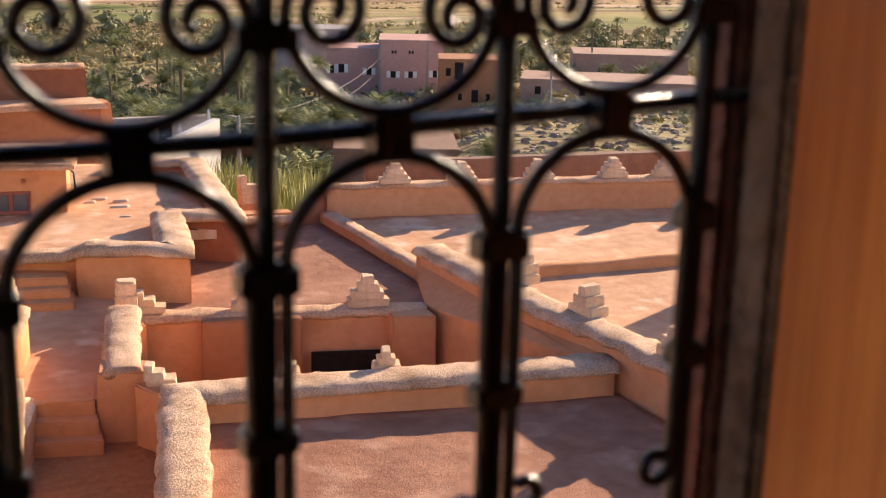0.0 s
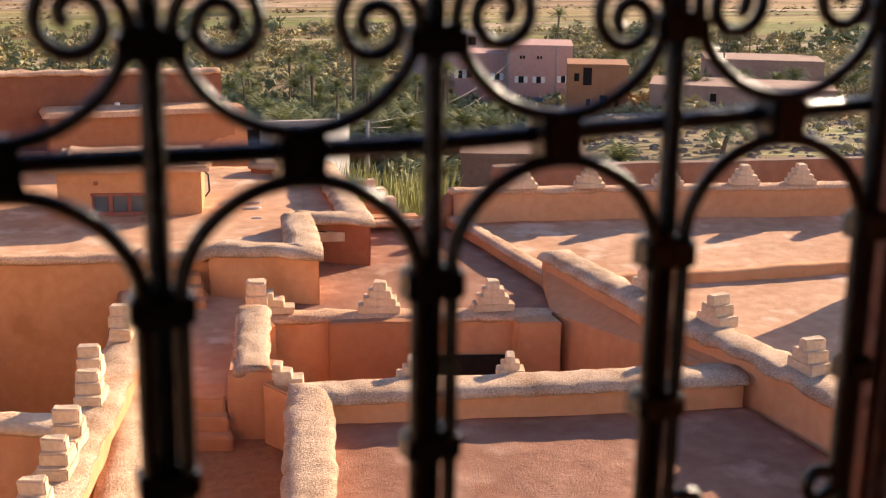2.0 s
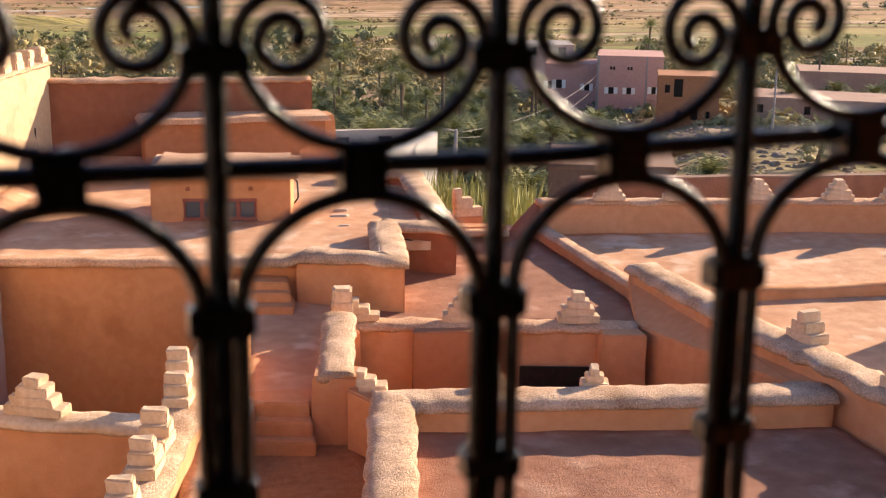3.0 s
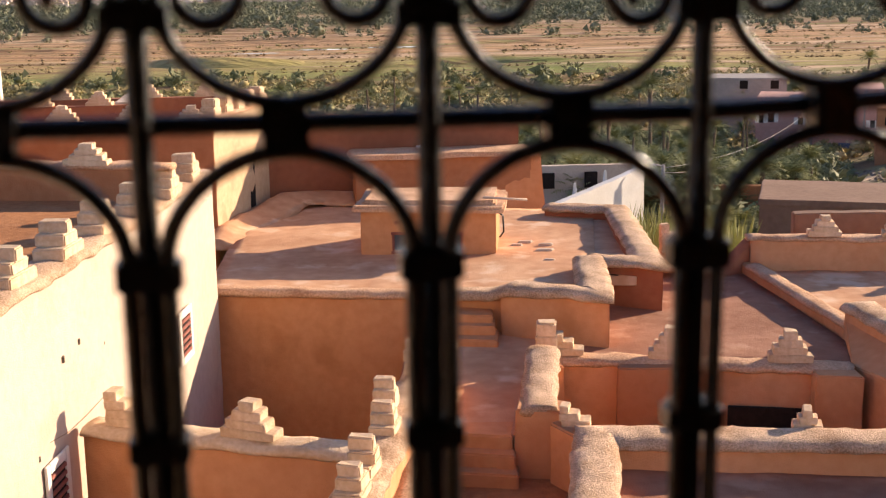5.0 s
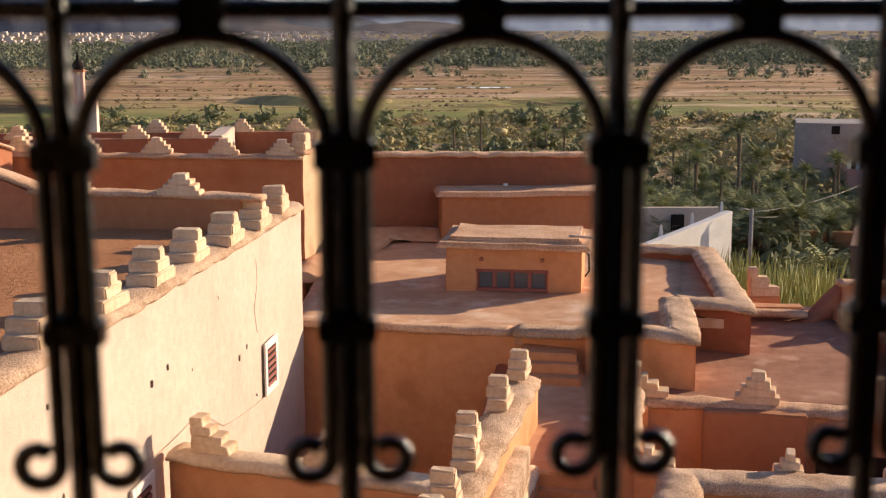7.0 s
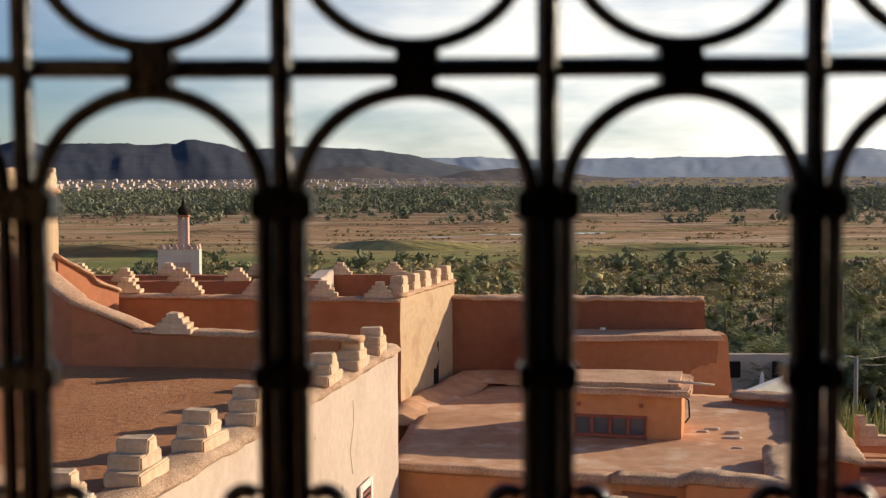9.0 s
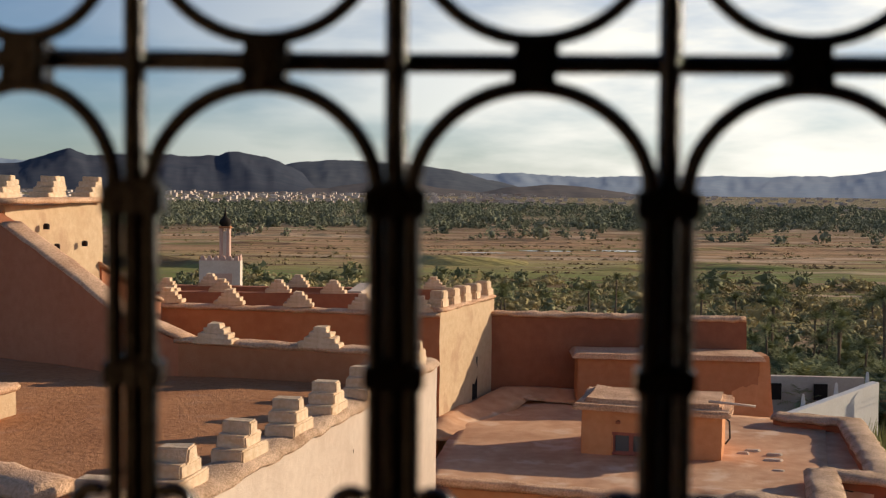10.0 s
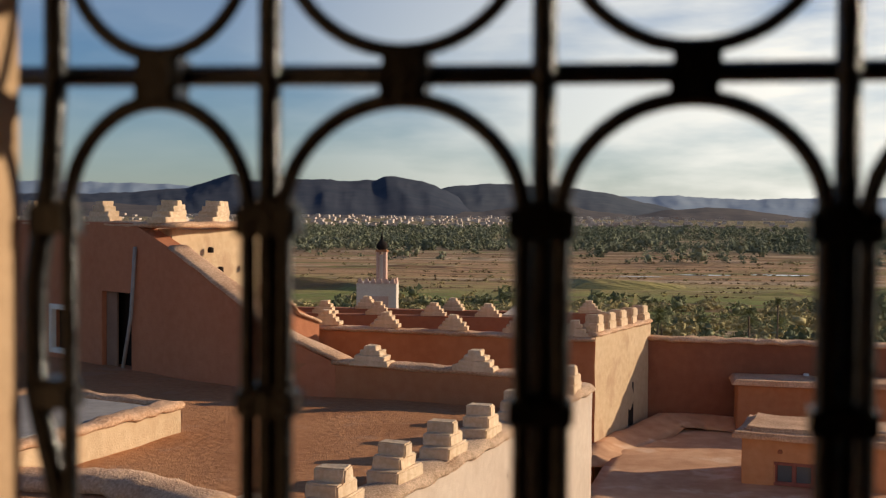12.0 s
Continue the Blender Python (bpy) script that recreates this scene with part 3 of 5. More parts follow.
pipe = tagged(new("drain_pipe", tube("drain_pipe", [(*on_tower(4.75, -0.06), -0.95 + Z0), (*on_tower(4.85, -0.10), -2.5 + Z0), (*on_tower(5.02, -0.2), -3.66 + Z0)], 0.045, GREYWALL, 8)), "grey plastic drain pipe leaning on the tower wall", "pipe")

for s in (9.6, 8.3, 6.5):
    x, y = on_tower(s, 0.25)
    merlon(x, y, -0.42, math.degrees(math.atan2(P2D.y, P2D.x)), 0.95, 0.48, 0.36, group="tower merlons", label="stepped merlon on the tower parapet")
for x, y, w in ((*on_tower(4.1, 0.3), 0.7), (-10.62, 27.7, 0.7), (-10.22, 29.4, 0.7), (-12.6, 30.0, 0.95), (-11.9, 31.3, 0.95)):
    merlon(x, y, -0.42 if x > -12 or y < 30 else -0.5, 80, w, 0.5, 0.5, half=1, group="tower merlons", label="stepped corner merlon on the tower parapet")

# low curb of a roof light on the terrace
curb = thing("roof_light_curb", "low plastered curb round a terrace roof light", "roof curb")
CURB = [(-8.55, 14.6), (-7.78, 18.85), (-10.7, 19.95), (-12.6, 15.2)]
part("body", prism("body", CURB, -3.8, -3.28, PALE, 0.03, 0.5), curb)
part("lip", sweep("lip", [(-12.4, 15.3, -3.28), (-10.75, 19.8, -3.28), (-7.92, 18.72, -3.28), (-8.68, 14.6, -3.28)], cap_profile(0.36, 0.09), COPING, 0.15, 0.05, 4.0), curb, "crumbling mud lip")
part("lid", prism("lid", [(-8.9, 15.0), (-8.15, 18.5), (-10.6, 19.4), (-12.2, 15.4)], -3.3, -3.24, GREYWALL, 0.0, soft=0.01), curb, "grey cement lid")
tagged(new("low_coping", sweep("low_coping", [(-9.2, 14.9, -3.74), (-7.0, 14.85, -3.70), (-5.3, 13.9, -3.74)], cap_profile(0.75, 0.22), COPING, 0.15, 0.05, 4.0)), "low rounded straw-mud coping on the terrace", "coping")

# windows in the pale wall
WD = (Vector(W1) - Vector(W0)).normalized()


def wall_grate(y0, y1, z0, z1):
    """A small louvred window set in the pale wall."""
    g = thing("wall_window", "small barred window with white surround", "window", group="pale wall windows")

    def at(y, d):
        p = Vector(W0) + WD * ((y - W0[1]) / WD.y) + Vector((WD.y, -WD.x)) * d
        return (p.x, p.y)

    def slab(name, ya, yb, za, zb, d0, d1, mat, label=""):
        part(name, prism(name, [at(ya, d0), at(yb, d0), at(yb, d1), at(ya, d1)], za, zb, mat, 0, soft=0.01), g, label)

    slab("pane", y0, y1, z0, z1, 0.035, 0.045, DARK, "dark opening")
    slab("frame", y0 - 0.14, y0, z0 - 0.12, z1 + 0.14, 0.03, 0.07, WHITE)
    slab("frame", y1, y1 + 0.14, z0 - 0.12, z1 + 0.14, 0.03, 0.07, WHITE)
    slab("frame", y0, y1, z1, z1 + 0.14, 0.03, 0.07, WHITE)
    slab("frame", y0, y1, z0 - 0.12, z0, 0.03, 0.07, WHITE)
    for i in range(6):
        z = z0 + (z1 - z0) * (i + 0.5) / 6
        slab("slat", y0, y1, z - 0.035, z + 0.02, 0.04, 0.075, REDWOOD)


CRACKS = (((16.2, -5.93), (16.9, -6.04), (17.6, -6.06), (18.5, -6.03), (19.05, -6.15), (20.0, -6.65), (20.8, -6.77), (21.8, -6.87), (23.0, -6.95)), ((22.15, -4.2), (22.2, -4.63), (21.95, -5.1), (22.1, -5.57)))
random.seed(3)
for _ in range(16):
    y, z, r = random.uniform(11, 23.5), random.uniform(-7.0, -4.2), random.uniform(0.012, 0.035)
    p = Vector(W0) + WD * ((y - W0[1]) / WD.y)
    # No recess is cut: the pit's shade is the block's brown colour.
    part("plaster_pit", prism("plaster_pit", [(p.x - 0.05, p.y - r), (p.x + 0.016, p.y - r), (p.x + 0.016, p.y + r), (p.x - 0.05, p.y + r)], z - r * 1.4, z + r * 1.6, OLDWOOD, 0, soft=0.008), terrace, "small brown block standing for a shaded plaster pit")
for run in CRACKS:
    part("plaster_crack", tube("plaster_crack", [Vector((-5.35 + (y - 5.6) * 0.1933 + 0.012, y, z + Z0)) for y, z in run], 0.005, CRACK, 5), terrace, "raised crack line in the plaster")
wall_grate(22.55, 23.15, -6.78, -6.02)
wall_grate(16.0, 16.55, -7.0, -6.3)

WT = math.degrees(math.atan2(WD.y, WD.x))
for x, y in ((-1.95, 24.45), (-2.20, 22.60), (-2.55, 20.95), (-2.93, 19.3), (-3.27, 17.7), (-3.62, 15.95), (-4.02, 14.25), (-4.4, 12.6), (-4.75, 10.9)):
    merlon(x, y, -3.68, WT, 0.86, 0.50, 0.46, 3, round_off=0.11, group="pale wall merlons", label="pale stepped merlon on the terrace parapet")
for x, y in ((-5.55, 22.95), (-3.5, 22.62)):
    merlon(x, y, -3.07, -9, 0.80, 0.38, 0.34, group="terrace back wall merlons")

# ---- houses behind the terrace ----
back = thing("back_house", "red mud-plastered house with merlons on its parapets", "house")
part("front_wall", prism("front_wall", rect(-16, 32, -1.75, 32.5), -14, [-3.15, -3.44, -3.44, -3.15], BOUNCE_ORANGE, 0.03, 0.7), back, "shaded plaster wall, warm bounce light in its orange-red")
part("coping", sweep("coping", [(-16, 32.2, -3.16), (-1.75, 32.2, -3.44)], cap_profile(0.6, 0.08), COPING, 0.2, 0.04, 3.0), back)
part("side_wall", prism("side_wall", strip((-1.75, 32.02), (-0.35, 36.4), 0.5), -14, -3.34, PALE, 0.03, 0.6), back, "pale sunlit side wall")
part("coping", sweep("coping", [(-1.98, 32.1, -3.34), (-0.58, 36.4, -3.3)], cap_profile(0.6, 0.08), COPING, 0.2, 0.04, 3.0), back)
part("roof", patch("roof", [(-16, 32.4, -4.2), (-1.9, 32.4, -4.2), (-0.6, 46, -4.2), (-16, 46, -4.2)], ROOF_RED, 0.8), back)
part("inner_wall", prism("inner_wall", rect(-16, 37, -4.4, 37.4), -5, -3.35, ADOBE_RED, 0.03, 0.8), back)
part("inner_wall", prism("inner_wall", rect(-4.9, 37.4, -4.4, 41), -5, -3.3, CREAM, 0.03, 0.8), back, "pale inner parapet")
part("rear_wall", prism("rear_wall", rect(-16, 41.0, -0.4, 41.5), -14, -3.5, ADOBE_RED, 0.03, 0.8), back)
# Thin black strip paints the shade of a doorway.
part("side_slot", prism("side_slot", strip((-0.93, 34.6), (-0.8, 35.0), 0.03), -6.1, -4.9, DARK, 0, soft=0), back, "near-black slab standing for a narrow doorway")
for x, z in ((-14.0, -3.13), (-12.2, -3.16), (-10.6, -3.19), (-9.0, -3.22), (-7.35, -3.25), (-5.5, -3.28), (-3.8, -3.32), (-2.3, -3.36)):
    merlon(x, 32.25, z, 0, 0.78, 0.40, 0.34, group="back house merlons")
for x in (-14.6, -12.3, -10.4, -8.7, -6.95, -5.25):
    merlon(x, 37.2, -3.35, 0, 0.76, 0.40, 0.34, group="back house merlons")
for x in (-13, -10, -7, -4.2, -2.4):
    merlon(x, 41.2, -3.5, 0, 0.76, 0.42, 0.34, group="back house merlons")
for k in (0.1, 0.3, 0.5, 0.7, 0.92):
    merlon(-1.95 + 1.4 * k, 32.2 + 4.3 * k, -3.28, 72, 0.56, 0.44, 0.4, 2, taper=0.22, round_off=0.13, group="back house merlons")

big = thing("rear_house", "tall plain mud-plastered house wall behind the roofs", "house")
part("front_wall", prism("front_wall", rect(-0.75, 36.2, 7.05, 36.7), -14, [-3.78, -3.86, -3.86, -3.78], RED_SHADE, 0.03, 0.7), big, "red-brown plaster wall, its deep shade in the colour")
part("coping", sweep("coping", [(-0.75, 36.4, -3.80), (7.05, 36.4, -3.88)], cap_profile(0.62, 0.10), COPING, 0.2, 0.06, 3.0), big)
part("side_wall", prism("side_wall", rect(6.5, 36.7, 7.0, 44), -14, -4.85, ADOBE_RED, 0.03, 0.8), big)
part("roof", patch("roof", [(-0.7, 36.6, -4.95), (6.6, 36.6, -4.95), (6.6, 44, -4.95), (-0.7, 44, -4.95)], ROOF, 0.8), big)
step = thing("lower_roof_block", "low plastered roof volume with a mud coping", "roof block")
# Brown against the hump's orange: the body's shade is in the colour.
part("body", prism("body", rect(2.05, 34.8, 7.15, 36.15), -7, -4.86, ADOBE_BROWN, 0.03, 0.6), step)
part("top", prism("top", rect(1.88, 34.62, 7.32, 36.16), -4.86, -4.72, COPING, 0.03, 0.4, 0.1), step, "overhanging mud slab")
part("end_hump", prism("end_hump", rect(6.3, 34.7, 7.6, 36.1), -6.6, -4.74, ADOBE, 0.05, 0.4, 0.25), step)
vent = tagged(new("vent_pipe", tube("vent_pipe", [(4.02, 36.05, -4.95 + Z0), (4.02, 36.05, -4.66 + Z0)], 0.08, WHITE, 8)), "short pale vent pipe on the roof block", "vent")

# ---- courtyard house: wide earth roof with lips, steps, roof light box ----
court = thing("courtyard_house", "mud house with wide earth roof over a courtyard", "house")
part("front_wall", prism("front_wall", strip((-1.95, 25.99), (2.95, 24.62), 0.5), -14, -6.36, ADOBE, 0.03, 0.7), court, "orange plaster courtyard wall")
part("coping", sweep("coping", [(-1.75, 26.05, -6.37), (2.95, 24.78, -6.37)], cap_profile(0.5, 0.13), COPING, 0.2, 0.04, 3.0), court)
part("roof", patch("roof", [(-1.75, 26.1, -6.30), (6.2, 23.6, -6.26), (8.6, 33.2, -6.26), (-0.9, 36.3, -6.26)], ROOF, 0.35, 0.05, 0.3), court, "uneven trodden earth roof")
part("roof_ridge", sweep("roof_ridge", [(-1.75, 30.6, -6.34), (-1.5, 32.6, -6.26), (-0.7, 34.2, -6.20), (0.0, 35.5, -6.02), (0.9, 36.0, -6.10), (2.1, 36.05, -6.16)], [(-0.6, -0.1), (-0.4, 0.02), (-0.15, 0.17), (0.1, 0.18), (0.3, 0.08), (0.6, 0.0), (0.9, -0.1)], ROOF, 0.2, 0.05, 1.6), court, "raised lip of trodden earth")
part("roof_bay", patch("roof_bay", [(6.3, 25.6, -6.30), (7.95, 25.3, -6.30), (9.0, 32.2, -6.30), (7.9, 32.6, -6.30)], ROOF, 0.3, 0.03, 0.2), court)
part("corner_wall", prism("corner_wall", [(4.25, 23.85), (6.2, 22.62), (6.95, 25.9), (6.4, 26.2), (5.9, 23.5), (4.5, 24.3)], -14, -6.02, ADOBE, 0.03, 0.5), court, "orange plaster corner of the house")
part("corner_coping", sweep("corner_coping", [(3.0, 24.75, -6.34), (4.1, 24.25, -6.30), (4.5, 24.0, -6.12), (6.0, 22.95, -6.04), (6.62, 25.9, -6.04)], cap_profile(0.75, 0.16), STRAW, 0.15, 0.06, 3.0), court, "broad straw-mud coping round the roof corner")
part("east_wall", prism("east_wall", [(6.6, 26.05), (8.05, 25.05), (9.15, 32.0), (7.2, 33.1), (7.1, 32.7), (8.6, 31.8), (7.6, 25.7), (6.75, 26.4)], -14, -6.02, ADOBE_RED, 0.03, 0.6), court)
part("east_coping", sweep("east_coping", [(6.62, 26.1, -6.05), (7.85, 25.35, -6.05), (8.88, 31.8, -6.05), (7.2, 32.9, -6.12)], cap_profile(0.72, 0.15), STRAW, 0.15, 0.05, 3.0), court, "broad straw-mud coping")
part("stair_wall", prism("stair_wall", [(2.9, 24.66), (4.4, 23.98), (4.6, 24.5), (3.05, 25.15)], -14, -6.31, ADOBE, 0.02, 0.5), court, "orange plaster wall behind the steps")
for i, (ya, z) in enumerate(((24.22, -6.52), (23.95, -6.68), (23.6, -6.86))):
    part("step", prism("step", [(2.98, ya - 0.35), (4.05, ya - 0.62), (4.2, ya + 0.2), (3.1, ya + 0.5)], -8, z, ADOBE, 0.015, 0.4), court, "worn mud step")
part("drain_spout", prism("drain_spout", [(7.0, 25.62), (7.16, 25.5), (7.2, 25.56), (7.05, 25.7)], -6.5, -6.28, DARK, 0, soft=0), court)

light = thing("roof_light_box", "plastered roof light box with overhanging mud slab", "roof light")
BX = Vector((3.14, -0.7)).normalized()


def at_box(u, d):
    q = Vector((1.76, 28.7)) + BX * u + Vector((-BX.y, BX.x)) * d
    return (q.x, q.y)


def box_piece(name, u0, u1, d0, d1, za, zb, mat, parent, label="", soft=0.02, rough=0.0):
    return part(name, prism(name, [at_box(u0, d0), at_box(u1, d0), at_box(u1, d1), at_box(u0, d1)], za, zb, mat, rough, 0.35, soft=soft), parent, label)


box_piece("wall", 0, 0.74, 0, 2.2, -6.6, -5.22, ADOBE, light, "", 0.03, 0.02)
box_piece("wall", 2.42, 3.22, 0, 2.2, -6.6, -5.22, ADOBE, light, "", 0.03, 0.02)
box_piece("wall", 0.70, 2.46, 0.004, 0.3, -5.72, -5.22, ADOBE, light, "", 0.0, 0.01)
box_piece("wall", 0.70, 2.46, 0.30, 2.2, -6.6, -5.22, ADOBE, light, "", 0.0, 0.0)
box_piece("slab", -0.2, 3.42, -0.2, 2.35, -5.22, -5.08, COPING, light, "cracked overhanging mud slab", 0.05, 0.04)
box_piece("slab_top", 0.0, 3.2, 0.1, 2.2, -5.09, -4.98, COPING, light, "", 0.06, 0.05)
lw = box_piece("window", 0.74, 2.42, 0.16, 0.2, -6.24, -5.72, DARK, light, "row of small panes in red wood")
for i in range(5):
    box_piece("mullion", 0.74 + i * 0.42 - 0.05, 0.74 + i * 0.42 + 0.05, 0.06, 0.155, -6.25, -5.72, REDWOOD, lw)
for za, zb in ((-5.80, -5.715), (-6.26, -6.18)):
    box_piece("rail", 0.70, 2.46, 0.03, 0.15, za, zb, REDWOOD, lw)
for i in range(4):
    box_piece("pane", 0.79 + i * 0.42, 1.11 + i * 0.42, 0.11, 0.13, -6.18, -5.80, GLASS, lw)
for u in (0.86, 2.3):
    box_piece("spout", u - 0.05, u + 0.05, -0.10, 0.02, -5.52, -5.44, ADOBE_RED, light)
hook = tagged(new("wall_bracket", tube("wall_bracket", [(*at_box(3.24, 0.1), -5.22 + Z0), (*at_box(3.38, 0.1), -5.34 + Z0), (*at_box(3.40, 0.1), -5.72 + Z0), (*at_box(3.30, 0.1), -5.86 + Z0)], 0.022, IRON, 6)), "bent iron bracket on the roof light box", "bracket")
stick = tagged(new("wooden_stick", tube("wooden_stick", [(*at_box(2.9, 0.2), -4.92 + Z0), (*at_box(3.95, 0.35), -5.0 + Z0)], 0.03, CREAM, 6)), "bleached wooden stick lying on the slab", "stick")
for (px, py, s) in ((5.9, 29.3, 0.22), (6.3, 28.9, 0.2), (6.15, 28.3, 0.26), (6.0, 27.2, 0.16), (5.6, 29.0, 0.18)):
    me = prism("plaster_scrap", [(px - s, py - s * 0.3), (px + s * 0.6, py - s * 0.4), (px + s, py + s * 0.2), (px - s * 0.5, py + s * 0.4)], -6.32, -6.235, CREAM, 0.05, 0.12, soft=0.02)
    tagged(new("plaster_scrap", me), "pale scrap of plaster lying on the earth roof", "plaster", "plaster scraps on the roof")

# ---- open court, walkway and the wall with merlons beside the light well ----
yard = thing("walkway_house", "mud house carrying a walkway between the roofs", "house")
part("walkway", patch("walkway", [(1.6, 18.6, -7.02), (4.0, 18.3, -7.02), (5.4, 24, -7.02), (2.7, 24.3, -7.02)], ROOF, 0.3, 0.03, 4.0), yard, "trodden earth walkway")
# This walk's shade comes from the darkened roof colour.
part("rear_walk", patch("rear_walk", [(5.0, 22.3, -7.02), (10.9, 20.7, -7.02), (11.1, 29.5, -7.02), (5.6, 29.5, -7.02)], ROOF_DUST_SHADE, 0.35, 0.03, 4.0), yard)
part("lower_floor", patch("lower_floor", [(-0.6, 7.5, -7.72), (3.2, 7.5, -7.72), (4.3, 18.4, -7.72), (1.6, 18.6, -7.72)], ROOF_RED, 0.3, 0.03, 4.0), yard)
for i in range(3):
    part("step", prism("step", [(2.45, 18.0 + 0.26 * i), (3.42, 17.7 + 0.26 * i), (3.6, 18.9), (2.6, 19.0)], -8, -7.49 + 0.23 * i, ADOBE, 0.015, 0.4), yard, "worn mud step")
part("pier", prism("pier", [(3.44, 18.2), (4.2, 17.95), (4.4, 18.5), (3.62, 18.8)], -9, -6.58, ADOBE, 0.03, 0.4, 0.02), yard, "square plaster pier")
part("side_wall", sweep("side_wall", [(3.9, 18.3, -6.62), (4.6, 21.4, -6.62)], wall_profile(0.52, 4.0, 0.05), ADOBE, 0.3, 0.03), yard)
part("side_coping", sweep("side_coping", [(3.82, 18.1, -6.64), (4.58, 21.3, -6.62)], cap_profile(0.62, 0.12), STRAW, 0.15, 0.06, 3.0), yard, "pale crumbling coping")
part("court_wall", sweep("court_wall", [(4.6, 22.25, -7.05), (6.0, 21.85, -7.05), (10.25, 20.58, -7.05)], wall_profile(0.42, 4.0, 0.04), ADOBE, 0.3, 0.03), yard)
part("court_coping", sweep("court_coping", [(4.6, 22.25, -7.07), (6.1, 21.85, -7.07), (10.28, 20.58, -7.07)], cap_profile(0.60, 0.13), COPING, 0.15, 0.05, 3.0), yard)
part("buttress", prism("buttress", [(5.95, 21.3), (7.85, 20.75), (7.95, 21.3), (6.1, 21.85)], -11, -7.0, ADOBE_BROWN, 0.03, 0.5, 0.06), yard, "battered plaster buttress")
part("buttress", prism("buttress", [(9.35, 20.12), (10.22, 19.88), (10.3, 20.5), (9.5, 20.78)], -11, -6.98, ADOBE, 0.03, 0.5, 0.03), yard)
# Black slab on the wall paints the shade of a passage.
part("dark_opening", prism("dark_opening", [(8.0, 20.83), (9.5, 20.38), (9.52, 20.44), (8.02, 20.9)], -9.6, -7.72, DARK, 0, soft=0), yard, "near-black slab standing for an opening under the wall")
part("court_floor", patch("court_floor", [(3.8, 17, -10.2), (11.2, 15.5, -10.2), (11.2, 21, -10.2), (4.6, 22, -10.2)], ROOF_RED, 0.5), yard)
NT = math.degrees(math.atan2(-1.4, 4.7))
for x, y in ((7.10, 21.55), (9.22, 20.95)):
    merlon(x, y, -6.95, NT, 0.80, 0.60, 0.32, group="court wall merlons", label="pale stepped merlon on the court wall")
merlon(5.15, 22.15, -6.95, NT, 0.80, 0.55, 0.32, half=-1, group="court wall merlons", label="half stepped merlon at the court wall corner")
part("corner_pier", prism("corner_pier", rect(4.55, 21.5, 5.05, 22.3), -11, -6.98, ADOBE, 0.02, 0.4), yard)
merlon(4.80, 21.95, -6.99, NT, 0.42, 0.74, 0.42, 3, round_off=0.13, taper=0.12, group="court wall merlons", label="blocky merlon at the court wall corner")

well = thing("light_well_wall", "pale wall with merlons between light well and walkway", "wall")
part("wall", sweep("wall", [(-0.95, 8.4, -6.12), (0.42, 13.2, -6.12), (1.35, 16.4, -6.12), (2.62, 20.8, -6.20)], wall_profile(0.50, 8.0, 0.03), ADOBE, 0.3, 0.03), well)
part("coping", sweep("coping", [(-0.95, 8.4, -6.14), (0.42, 13.2, -6.14), (1.35, 16.4, -6.14), (2.62, 20.8, -6.22)], cap_profile(0.66, 0.14), STRAW, 0.15, 0.06, 3.0), well, "straw-mud coping")
part("cross_wall", sweep("cross_wall", [(-2.9, 17.15, -6.10), (0.95, 15.45, -6.10)], wall_profile(0.42, 8.0, 0.03), ADOBE, 0.3, 0.03), well, "orange cross wall")
part("cross_coping", sweep("cross_coping", [(-2.9, 17.15, -6.12), (0.95, 15.45, -6.12)], cap_profile(0.58, 0.13), MERLON, 0.15, 0.04, 3.0), well, "smooth pale coping")
part("well_floor", patch("well_floor", [(-5.5, 6, -12), (0, 6, -12), (3, 25, -12), (-2, 26, -12)], ROOF_RED, 0.8), well)
part("well_end", prism("well_end", strip((2.2, 20.6), (2.95, 24.7), 0.4), -14, -7.0, ADOBE_RED, 0.03, 0.6), well)
for x, y, h in ((2.50, 20.45, 0.42), (1.96, 18.78, 0.46), (1.30, 16.95, 0.46), (1.22, 16.1, 0.40), (0.82, 14.65, 0.46), (0.62, 13.9, 0.42), (0.30, 12.7, 0.46), (-0.2, 11.0, 0.46)):
    merlon(x, y, -6.02, 73, 0.58, h + 0.04, 0.35, 3, round_off=0.11, group="light well merlons", label="pale stepped merlon on the light well wall")
merlon(-0.62, 16.15, -6.0, -24, 0.82, 0.52, 0.30, group="cross wall merlons", label="stepped merlon on the cross wall")
merlon(-2.32, 16.90, -6.0, -24, 0.62, 0.50, 0.30, half=-1, group="cross wall merlons", label="half merlon against the pale wall")
part("ledge", patch("ledge", [(0.9, 13.6, -6.50), (1.3, 13.6, -6.50), (2.42, 18.4, -6.56), (1.85, 18.4, -6.56)], STRAW, 0.2, 0.05, 2.0), well, "rough pale ledge beside the wall")
nook = thing("stair_parapet", "low pale stair parapet beside the walkway", "parapet")
part("wall", prism("wall", [(1.28, 15.1), (1.56, 15.0), (2.62, 18.6), (2.32, 18.75)], -9, -7.06, ADOBE, 0.02, 0.4), nook)
part("coping", sweep("coping", [(1.40, 15.0, -7.08), (2.46, 18.75, -7.08)], cap_profile(0.36, 0.08), MERLON, 0.15, 0.03, 3.0), nook, "smooth pale coping")

# ---- roof with thick straw-mud parapets ----
near = thing("near_house", "mud house with flat roof and thick straw-mud parapets", "house")
part("roof", patch("roof", [(2.2, 7.0, -7.12), (11.2, 7.0, -7.12), (11.2, 15.4, -7.12), (4.4, 17.0, -7.12)], ROOF_DUST_SHADE, 0.22, 0.035, 4.0), near, "dusty red earth roof, darkened to stand for shade")
